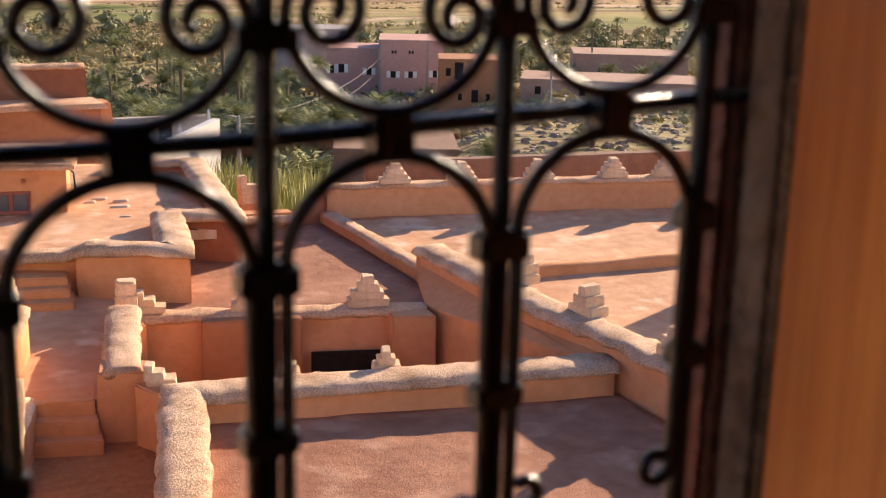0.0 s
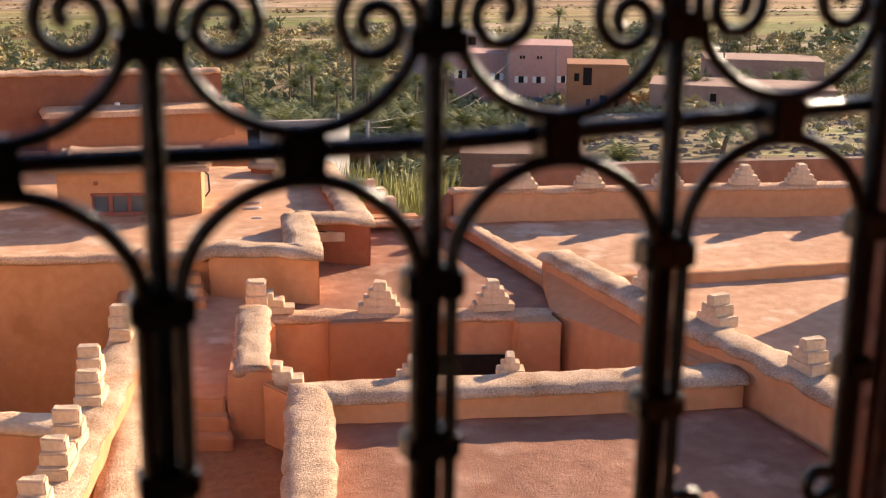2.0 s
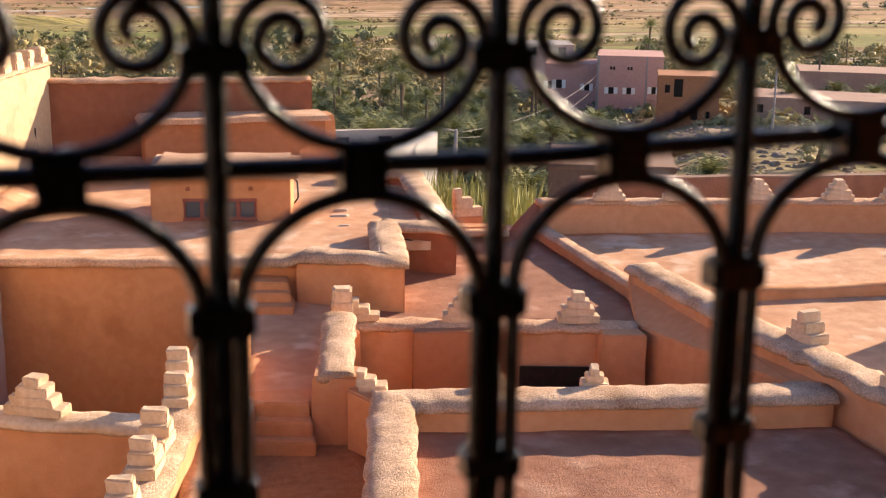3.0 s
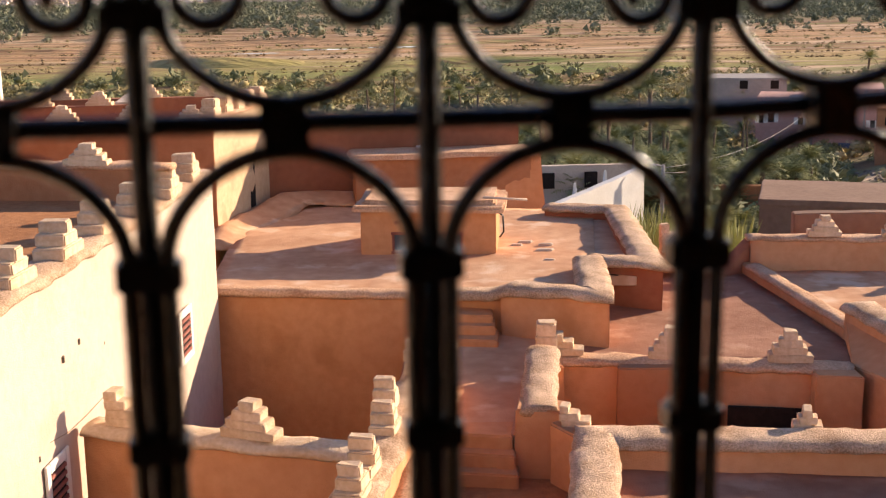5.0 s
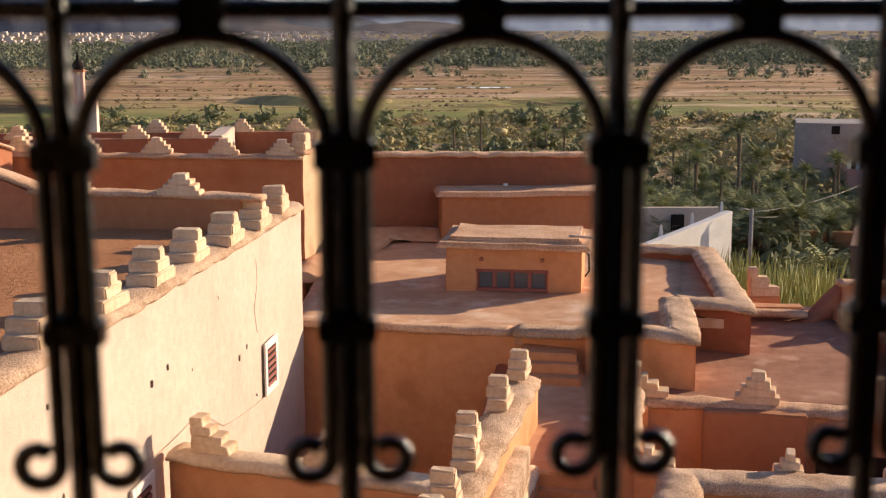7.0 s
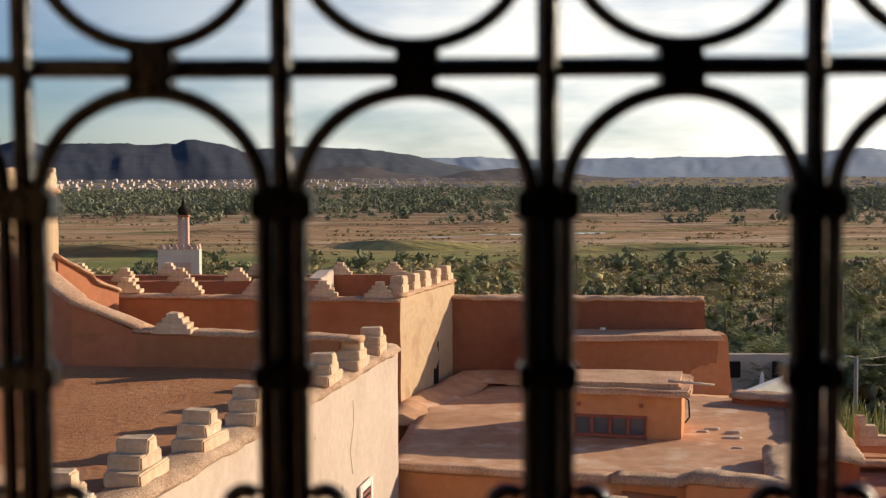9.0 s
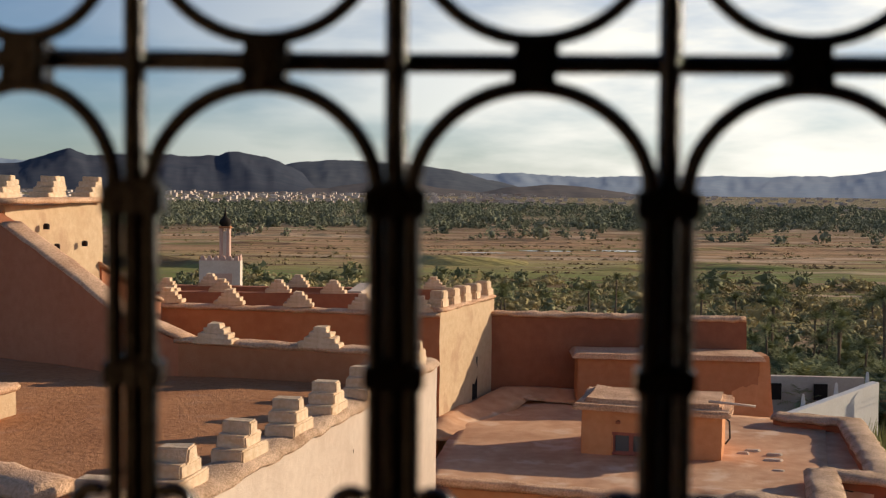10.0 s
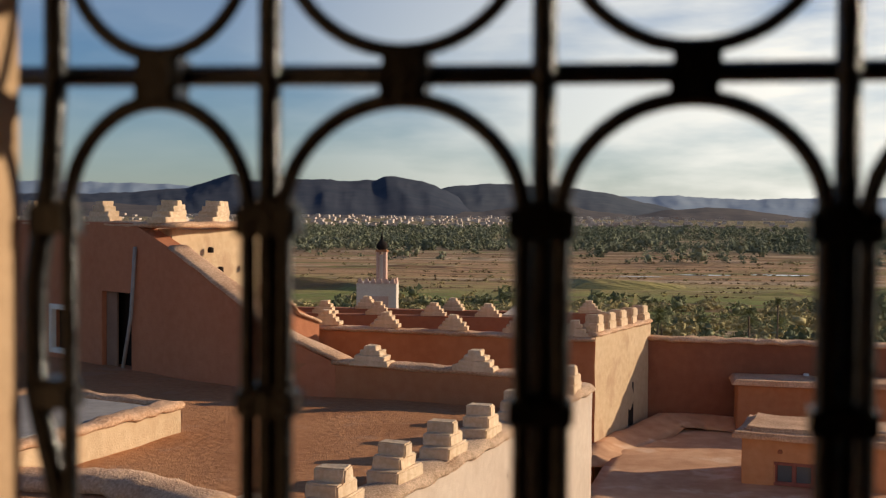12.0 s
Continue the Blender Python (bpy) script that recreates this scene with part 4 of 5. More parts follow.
part("back_parapet", sweep("back_parapet", [(4.35, 17.2, -6.74), (11.2, 15.66, -6.70)], wall_profile(0.62, 4.5, 0.0), ADOBE, 0.25, 0.03), near)
part("back_coping", sweep("back_coping", [(4.2, 17.22, -6.76), (11.25, 15.66, -6.72)], cap_profile(0.80, 0.15), STRAW, 0.12, 0.035, 4.0), near, "thick rounded straw-mud coping")
part("side_parapet", sweep("side_parapet", [(4.52, 17.2, -6.74), (2.3, 9.0, -6.74), (1.9, 7.5, -6.74)], wall_profile(0.55, 4.5, 0.0), ADOBE, 0.25, 0.03), near)
part("side_coping", sweep("side_coping", [(4.56, 17.35, -6.76), (2.3, 9.0, -6.76), (1.9, 7.5, -6.76)], cap_profile(0.70, 0.17), STRAW, 0.1, 0.05, 3.5), near, "thick rounded straw-mud coping")
part("link_wall", prism("link_wall", [(3.95, 17.9), (4.35, 17.0), (4.8, 17.2), (4.4, 18.2)], -9, -6.72, ADOBE, 0.02, 0.4), near)
merlon(4.35, 17.8, -6.75, -15, 0.46, 0.34, 0.3, 3, half=-1, group="near parapet merlons", label="stepped half merlon behind the thick parapet")
for x, y in ((6.2, 17.25), (7.75, 16.9)):
    merlon(x, y, -6.72, -12, 0.44, 0.36, 0.28, 3, group="near parapet merlons", label="small pale merlon behind the thick parapet")

# ---- east house: large roof, diagonal parapet, merlon wall behind ----
east = thing("east_house", "mud house with broad sunlit roof and merlon parapets", "house")
part("roof", patch("roof", [(11.42, 7, -6.92), (27, 7, -6.92), (27, 25.0, -6.92), (11.3, 28.0, -6.92)], ROOF, 0.35, 0.04, 7.0), east, "trodden earth roof")
part("west_wall", sweep("west_wall", [(11.30, 22.45, -6.42), (11.35, 18.2, -6.42), (11.62, 15.5, -6.42), (11.75, 7.0, -6.42)], wall_profile(0.62, 7.0, 0.10), ADOBE, 0.3, 0.03), east, "plaster wall facing the court")
part("wall_foot", prism("wall_foot", [(10.30, 20.62), (11.0, 15.95), (11.3, 15.95), (11.25, 22.38), (10.98, 22.38)], -12, [-7.0, -6.72, -6.6, -6.62, -6.64], ADOBE, 0.0, 0.6, soft=0.02), east, "spreading plaster foot of the wall")
part("west_coping", sweep("west_coping", [(11.30, 22.5, -6.44), (11.35, 18.2, -6.44), (11.62, 15.5, -6.44), (11.75, 7.0, -6.44)], cap_profile(0.78, 0.16), STRAW, 0.12, 0.06, 3.5), east, "thick straw-mud coping")
part("west_face", prism("west_face", [(11.02, 22.3), (11.36, 22.3), (11.36, 28.3), (11.06, 28.3)], -14, -6.76, ADOBE, 0.02, 0.6), east, "plaster wall below the roof edge")
part("edge_lip", sweep("edge_lip", [(11.2, 27.8, -6.78), (11.15, 22.4, -6.80)], cap_profile(0.42, 0.10), COPING, 0.2, 0.03, 2.5), east)
part("north_wall", sweep("north_wall", [(11.3, 28.3, -6.16), (16.0, 27.2, -6.16), (27, 24.6, -6.16)], wall_profile(0.45, 7.0, 0.02), ADOBE, 0.3, 0.03), east, "orange plaster parapet wall")
part("north_coping", sweep("north_coping", [(11.2, 28.32, -6.18), (16.0, 27.2, -6.18), (27, 24.6, -6.18)], cap_profile(0.55, 0.10), COPING, 0.15, 0.04, 3.0), east)
part("ledge", sweep("ledge", [(12.0, 21.75, -6.72), (15.5, 21.25, -6.70), (26, 20.2, -6.68)], wall_profile(0.35, 0.4, 0.02), ADOBE, 0.25, 0.04), east, "low plaster ledge across the roof")
part("far_parapet", prism("far_parapet", strip((27, 7), (27, 24.6), 0.4), -14, -6.1, ADOBE, 0.03, 0.8), east)
part("rear_wall", prism("rear_wall", strip((27, 28.4), (13.4, 30.8), 0.4), -14, -6.02, MUD_DARK, 0.03, 0.7), east)
for x, y in ((12.95, 27.75), (14.65, 27.35), (16.75, 27.0), (18.75, 26.5), (20.25, 26.15), (22.3, 25.65), (24.2, 25.2)):
    merlon(x, y, -6.08, -13, 0.78, 0.50, 0.34, group="east wall merlons", label="stepped merlon on the east house parapet")
for x, y in ((11.75, 19.35), (11.72, 17.1), (11.75, 14.6), (11.8, 12.3)):
    merlon(x, y, -6.32, 92, 0.62, 0.52, 0.44, 3, round_off=0.11, group="west wall merlons", label="worn stepped merlon on the thick coping")
# Out of view: added only for its shadow on the east roof.
tagged(new("shadow_block", prism("shadow_block", rect(18.3, 18.9, 20.3, 20.3), -14, -4.6, ADOBE, 0.03, 0.8)), "unseen block added to shade part of the east roof", "house")
ramp = thing("ramp_wall", "curved red plaster ramp wall between the houses", "wall")
part("wall", prism("wall", [(8.5, 28.6), (10.4, 28.3), (10.45, 28.75), (8.55, 29.0)], -9, -6.75, ADOBE, 0.03, 0.4), ramp)
part("coping", sweep("coping", [(8.8, 28.2, -6.85), (10.3, 28.0, -6.85)], cap_profile(0.45, 0.1), COPING, 0.15, 0.04, 3.0), ramp)
part("slope", sweep("slope", [(9.6, 27.6, -7.1), (10.4, 28.0, -6.95), (10.9, 28.3, -6.55), (11.4, 28.5, -6.2)], wall_profile(0.4, 3.0, 0.0), ADOBE_RED, 0.2, 0.03), ramp)
part("pier", prism("pier", rect(9.6, 30.0, 10.4, 30.5), -9, -6.85, ADOBE, 0.03, 0.4), ramp)
merlon(10.0, 30.2, -6.9, 0, 0.75, 0.75, 0.35, 3, half=-1, label="rounded orange plaster merlon block")


# ---- window of the room: grille, frame, walls ----
CELL, GY = 0.13, 0.55
grille = thing("window_grille", "black wrought-iron window grille with arches and scrolls", "grille", (0, 0, 0))


def bar_x(k):
    return {-4: -0.493, -3: -0.387}.get(k, CELL * k)


def iron(name, pts, r, flat=1.0, sides=8):
    return part(name, tube(name, [(x, GY + d, z + Z0) for x, d, z in pts], r, IRON, sides, flat), grille)


def collar(x, z, wide, high, deep=0.012, turn=0):
    me = box("collar", (-wide / 2, -deep, 0), (wide / 2, deep, high), IRON, 0.003)
    ob = part("collar", me, grille)
    ob.location, ob.rotation_euler = (x, GY, z - high / 2 + Z0), (0, radians(turn), 0)
    return ob


def h_z(x):
    """The cross bar is slightly bent."""
    return -0.002 + 0.010 * max(0, x - 0.13) / 0.26


for k in range(-4, 4):
    x = bar_x(k)
    bent = 0.011 if k == -4 else 0.0
    iron("vertical_bar", [(x, 0, -0.60), (x + bent * 0.6, 0, -0.26), (x + bent * 0.3, 0, -0.21), (x - bent, 0, -0.15), (x - bent, 0, -0.10), (x - bent * 0.3, 0, -0.05), (x, 0, 0), (x, 0, 0.3), (x, 0, 0.95)], 0.0056 if -4 < k < 3 else 0.006)
iron("cross_bar", [(-0.54, 0.006, 0.0), (-0.3, 0.006, h_z(-0.3)), (0.13, 0.006, h_z(0.13)), (0.26, 0.006, h_z(0.26)), (0.45, 0.006, h_z(0.45))], 0.0050)
iron("cross_bar", [(-0.54, 0.006, -0.52), (0.45, 0.006, -0.52)], 0.0055)
iron("cross_bar", [(-0.54, 0.006, 0.42), (0.45, 0.006, 0.42)], 0.0055)
random.seed(5)
for k in range(-4, 3):
    a, b = bar_x(k), bar_x(k + 1)
    c, hw = (a + b) / 2, (b - a) / 2 - 0.0088
    z = h_z(c)
    # lower arch with legs that end in outward curls
    arch = []
    for i in range(25):
        t = math.pi * i / 24
        arch.append((c - hw * math.cos(t) * (1 - 0.07 * math.sin(t)), -0.004, z - 0.058 + 0.046 * math.sin(t)))
    left = [(c - hw - 0.0, -0.004, z - zz) for zz in (0.20, 0.15, 0.11, 0.08)]
    right = [(c + hw + 0.0, -0.004, z - zz) for zz in (0.08, 0.11, 0.15, 0.20)]

    def curl(sgn):
        pts = []
        for i in range(17):
            t = 1.75 * math.pi * i / 16
            r = 0.0105 - 0.003 * i / 16
            pts.append((c + sgn * (hw - 0.0105 + r * math.cos(t)), -0.004, z - 0.216 - r * math.sin(t)))
        return pts

    iron("arch", curl(-1)[::-1] + left + arch + right + curl(1), 0.0040)
    # upper scroll: a hanging bow whose ends roll inwards
    bow = []
    for i in range(21):
        t = math.pi * (1 + i / 20)
        bow.append((c + hw * math.cos(t) * (1 + 0.07 * math.sin(t)), -0.004, z + 0.056 + 0.046 * math.sin(t)))

    def roll(sgn):
        pts = []
        lift = random.uniform(-0.004, 0.006)
        for i in range(34):
            t = 3.3 * math.pi * i / 33
            r = 0.0215 * (1 - 0.78 * i / 33)
            pts.append((c + sgn * (hw - 0.0215 + r * math.cos(t)), -0.004, z + 0.058 + lift * i / 33 + r * math.sin(t)))
        return pts

    iron("scroll", roll(-1)[::-1] + bow[1:-1] + roll(1), [0.0036] * 87)
    collar(c, z, 0.021, 0.024, 0.011, random.uniform(-6, 6))
for k in range(-4, 4):
    x = bar_x(k)
    z = h_z(x)
    wide = 0.030 if -4 < k < 3 else 0.022
    collar(x, z - 0.066, wide, 0.016, 0.010)
    collar(x, z - 0.150, wide * 0.95, 0.014, 0.010)
    collar(x, z + 0.050, 0.030, 0.014, 0.010)
frame_r = thing("window_frame_right", "orange varnished wooden window jamb with weathered edge", "window frame", kind="structure")
part("jamb", box("jamb", (0.424, 0.28, Z0 - 0.62), (0.52, 0.515, Z0 + 1.0), WOOD, 0.004), frame_r, "orange varnished wood")
part("edge_strip", box("edge_strip", (0.420, 0.516, Z0 - 0.62), (0.52, 0.552, Z0 + 1.0), OLDWOOD, 0.006), frame_r, "cracked grey weathered wood")
part("outer_bead", box("outer_bead", (0.412, 0.553, Z0 - 0.62), (0.46, 0.576, Z0 + 1.0), BEADWOOD, 0.005), frame_r, "flaking red-brown wooden bead")
frame_l = thing("window_frame_left", "sunlit pale plaster window jamb", "window frame", kind="structure")
part("jamb", box("jamb", (-0.62, 0.28, Z0 - 0.62), (-0.5055, 0.542, Z0 + 1.0), PALE, 0.004), frame_l)
sill = tagged(new("window_sill", box("window_sill", (-0.62, 0.25, Z0 - 0.68), (0.52, 0.60, Z0 - 0.622), WOOD, 0.006)), "worn wooden window sill", "window sill", kind="structure")
head = tagged(new("window_head", box("window_head", (-0.62, 0.28, Z0 + 1.002), (0.52, 0.552, Z0 + 1.06), WOOD, 0.006)), "wooden window head", "window frame", kind="structure")
# The left wall's opening is added, unseen, for sky light on the jamb.
for nm, lo, hi in (("wall_window_left", (-3, 0.22, Z0 - 1.6), (-0.622, 0.55, Z0 + 1.6)), ("wall_window_right", (0.522, 0.22, Z0 - 1.6), (3, 0.55, Z0 + 1.6)),
                   ("wall_window_below", (-0.62, 0.22, Z0 - 1.6), (0.52, 0.55, Z0 - 0.682)), ("wall_window_above", (-0.62, 0.22, Z0 + 1.062), (0.52, 0.55, Z0 + 1.6)),
                   ("wall_left_rear", (-3.2, -4, Z0 - 1.6), (-3.002, -2.4, Z0 + 1.6)), ("wall_left_front", (-3.2, -0.6, Z0 - 1.6), (-3.002, 0.55, Z0 + 1.6)),
                   ("wall_left_below", (-3.2, -2.399, Z0 - 1.6), (-3.002, -0.601, Z0 - 0.5)), ("wall_left_above", (-3.2, -2.399, Z0 + 1.2), (-3.002, -0.601, Z0 + 1.6)), ("wall_right", (3.002, -4, Z0 - 1.6), (3.2, 0.55, Z0 + 1.6)),
                   ("wall_back", (-3.2, -4.2, Z0 - 1.6), (3.2, -4.002, Z0 + 1.6)), ("room_floor", (-3.2, -4.2, Z0 - 1.8), (3.2, 0.55, Z0 - 1.602)),
                   ("ceiling", (-3.2, -4.2, Z0 + 1.602), (3.2, 0.55, Z0 + 1.8)), ("wall_outside_below", (-3.2, -4.2, Z0 - 15), (3.2, 0.54, Z0 - 1.802))):
    tagged(new(nm, box(nm, lo, hi, ROOMWALL if nm != "wall_outside_below" else ADOBE)), "plain plastered wall of the dim room", "wall", kind="structure")

# ---- buildings beyond the roofs ----
white = thing("white_courtyard", "white-walled courtyard with pointed merlons", "building")
part("sun_wall", prism("sun_wall", strip((21.5, 72.0), (10.5, 63.0), 0.5), -20, [-11.05, -12.9, -12.9, -11.05], WHITE, 0.03, 1.5), white, "sunlit pale wall")
part("rear_wall", prism("rear_wall", strip((22.3, 76.57), (12, 77.0), 0.5), -20, -11.5, CREAM, 0.03, 1.5), white, "white wall with small windows")
for x in (13.6, 16.4, 19.2):
    part("window", prism("window", rect(x, 75.85, x + 0.8, 76.05), -12.9, -11.9, DARK, 0, soft=0), white, "dark small window")
for k in range(5):
    x, y = 21.3 - 2.3 * k, 72.05 - 1.9 * k
    part("merlon", prism("merlon", rect(x - 0.22, y, x + 0.22, y + 0.35), -12.9, -10.55 - 0.38 * k, WHITE, 0.0, soft=0.03, inset=0.2), white)
pink = thing("pink_house", "pink rendered two-storey house with white shutters", "house")
PX = Vector((6.7, -3.2)).normalized()


def at_pink(u, d):
    q = Vector((59.6, 132.2)) + PX * u + Vector((-PX.y, PX.x)) * d
    return (q.x, q.y)


def pink_block(name, u0, u1, d0, d1, za, zb, mat, parent, label=""):
    return part(name, prism(name, [at_pink(u0, d0), at_pink(u1, d0), at_pink(u1, d1), at_pink(u0, d1)], za, zb, mat, 0, soft=0.02), parent, label)


pink_block("wall", 0, 7.6, 0, 9, -21, -12.4, PINK, pink)
pink_block("parapet", -0.05, 7.65, -0.05, 9.05, -12.4, -12.1, PINK, pink)
pink_block("wing", -6.2, 0, 2.5, 10, -21, -13.4, PINK, pink, "lower pink wing")
pink_block("quoin", -0.02, 0.25, -0.06, 0.0, -21, -12.1, GREYWALL, pink)
pink_block("quoin", 5.6, 5.8, -0.06, 0.0, -21, -12.1, GREYWALL, pink)
for u, d, z, w, h in ((1.7, 0, -16.5, 0.62, 0.75), (3.75, 0, -16.5, 0.55, 0.75), (6.6, 0, -16.4, 0.5, 0.8), (-4.5, 2.5, -16.3, 0.7, 1.0), (-1.2, 2.5, -16.5, 0.6, 0.8), (-5.6, 2.5, -16.4, 0.5, 0.9)):
    w1 = pink_block("window", u - w / 2, u + w / 2, d - 0.06, d - 0.01, z, z + h, DARK, pink, "dark window with white shutters")
    pink_block("shutter", u - w / 2 - 0.45, u - w / 2, d - 0.1, d - 0.02, z, z + h, WHITE, w1)
    pink_block("shutter", u + w / 2, u + w / 2 + 0.45, d - 0.1, d - 0.02, z, z + h, WHITE, w1)
for u in (1.6, 1.95, 3.6, 3.95):
    pink_block("vent_window", u - 0.12, u + 0.12, -0.06, -0.01, -13.7, -13.35, DARK, pink)
pink_block("door", 3.1, 4.6, -0.08, -0.01, -20.4, -18.2, BLUEDOOR, pink, "blue metal double door")
for u in (0.9, 1.9, 5.2, 6.2):
    pink_block("small_window", u, u + 0.4, -0.06, -0.01, -20.0, -19.3, DARK, pink)


def plain_house(name, label, u, v, w, d, ang, za, zb, mat, windows=(), group=""):
    """A flat-roofed house: walls, parapet, and dark window openings (along, height)."""
    h = thing(name, label, "house", group=group)
    c, s = math.cos(radians(ang)), math.sin(radians(ang))

    def at(a, b):
        return (u + a * c - b * s, v + a * s + b * c)

    part("wall", prism("wall", [at(0, 0), at(w, 0), at(w, d), at(0, d)], za, zb, mat, 0.05, 2.0, soft=0.05), h)
    part("parapet", prism("parapet", [at(-0.08, -0.08), at(w + 0.08, -0.08), at(w + 0.08, d + 0.08), at(-0.08, d + 0.08)], zb - 0.15, zb + 0.15, mat, 0.05, 2.0, soft=0.05), h)
    for a, z, ww, hh in windows:
        part("window", prism("window", [at(a, -0.06), at(a + ww, -0.06), at(a + ww, 0.05), at(a, 0.05)], z, z + hh, DARK, 0, soft=0), h, "dark opening")
    return h


plain_house("ruined_house", "crumbling mud house with an arched dark door", 58.0, 113.5, 6.2, 6, -26, -21, -12.6, ADOBE_BROWN, ((3.4, -16.9, 0.7, 1.3), (2.0, -16.7, 0.4, 0.7), (4.9, -16.7, 0.4, 0.7), (0.7, -14.2, 0.5, 0.8), (1.6, -14.6, 0.9, 1.8)))
plain_house("mud_house", "long low brown mud house", 64.5, 108, 18, 8, -34, -22, -14.2, MUD_PINK, ((1.5, -15.6, 0.6, 0.8), (6, -15.6, 0.6, 0.8)), "valley houses")
plain_house("mud_house", "brown mud house with flat roof", 84, 128, 14, 9, -30, -22, -14.0, MUD_PINK, ((3, -16.4, 0.7, 0.9), (8, -16.4, 0.7, 0.9)), "valley houses")
plain_house("ruined_enclosure", "low ruined mud enclosure wall", 22.8, 56.0, 6.2, 6, -24, -14.5, -10.5, MUD_DARK, ((2.2, -11.9, 0.5, 0.9),))
plain_house("grey_house", "grey cement house among the palms", 54, 151.5, 10, 8, -18, -21, -12.4, GREYWALL, ((4.2, -13.6, 1.0, 1.1), (8, -13.6, 1.0, 1.1)))
plain_house("field_wall", "long brown mud field wall", 20.5, 84, 30, 0.5, -14, -20, -14.2, ADOBE_BROWN)

MINARET = surface("minaret_plaster", (0.62, 0.50, 0.41), (0.70, 0.59, 0.50), 0.9, 0.6, 5)
ROSE = surface("rose_plaster", (0.54, 0.33, 0.255), (0.62, 0.41, 0.33), 0.9, 0.6, 5)
mosque = thing("minaret", "pale square minaret with slender turret and crenellated top", "minaret")
MX, MY = -29.0, 116.5
part("shaft", prism("shaft", [(MX, MY), (MX + 3.85, MY + 0.6), (MX + 3.3, MY + 4.3), (MX - 0.5, MY + 3.7)], -21, -7.35, MINARET, 0.03, 1.5), mosque, "whitewashed square shaft")
part("panel", prism("panel", [(MX + 0.75, MY + 0.05), (MX + 3.1, MY + 0.42), (MX + 3.1, MY + 0.5), (MX + 0.75, MY + 0.2)], -14, -8.6, ROSE, 0, soft=0), mosque, "pink recessed panel")
for i in range(6):
    a = 0.3 + i * 0.64
    part("crenel", prism("crenel", rect(MX + a - 0.24, MY + 0.1 * a, MX + a + 0.24, MY + 0.1 * a + 0.5), -7.36, -6.9, ROSE, 0, inset=0.14, soft=0.02), mosque)
    part("crenel", prism("crenel", rect(MX + 3.6 - 0.1 * i, MY + 0.7 + 0.55 * i, MX + 3.9 - 0.1 * i, MY + 1.1 + 0.55 * i), -7.36, -6.9, ROSE, 0, inset=0.14, soft=0.02), mosque)
for a in (1.62, 2.3):
    part("turret_pier", prism("turret_pier", rect(MX + a, MY + 1.5, MX + a + 0.3, MY + 2.3), -7.5, -4.3, ROSE, 0.0, soft=0.04), mosque)
part("turret_core", prism("turret_core", rect(MX + 1.92, MY + 1.65, MX + 2.3, MY + 2.2), -7.5, -4.6, MINARET, 0.0, soft=0.03), mosque, "whitewashed niche between two piers")
part("turret_cap", prism("turret_cap", rect(MX + 1.55, MY + 1.4, MX + 2.68, MY + 2.4), -4.3, -4.1, ADOBE_BROWN, 0.0, soft=0.05), mosque)
part("dome", tube("dome", [(MX + 2.1, MY + 1.9, Z0 - h) for h in (4.1, 3.8, 3.5, 3.25, 3.05, 2.9, 2.75, 2.2)], [0.42, 0.58, 0.52, 0.26, 0.10, 0.16, 0.08, 0.03], DARK, 10), mosque, "small dark dome with finial")

pole = thing("concrete_pole", "pale concrete utility pole beside the palms", "utility pole")
part("shaft", tube("shaft", [(22.9, 71.4, Z0 - 19.5), (22.9, 71.4, Z0 - 10.9)], [0.17, 0.11], GREYWALL, 8), pole)
part("lamp_arm", tube("lamp_arm", [(22.9, 71.4, Z0 - 11.0), (22.3, 71.2, Z0 - 10.85), (21.9, 71.1, Z0 - 10.9)], 0.05, GREYWALL, 6), pole)


def wire(a, b, sag):
    pts = []
    for i in range(17):
        t = i / 16
        q = Vector(a).lerp(Vector(b), t)
        q.z += Z0 - sag * 4 * t * (1 - t)
        pts.append(q)
    tagged(new("overhead_wire", tube("overhead_wire", pts, 0.022, GREYWALL, 4)), "thin overhead wire strung between poles", "wire", "overhead wires")


wire((22.9, 71.4, -11.1), (59.7, 131.9, -14.2), 1.2)
wire((22.9, 71.4, -11.4), (59.7, 131.9, -15.4), 1.6)
mast = thing("lamp_pole", "tall pale street lamp pole in the valley", "street lamp")
part("shaft", tube("shaft", [(62.5, 99, Z0 - 20), (62.5, 99, Z0 - 10.4)], [0.14, 0.08], GREYWALL, 8), mast)
part("arm", tube("arm", [(62.5, 99, Z0 - 10.5), (63.6, 98.6, Z0 - 10.2)], 0.05, GREYWALL, 6), mast)


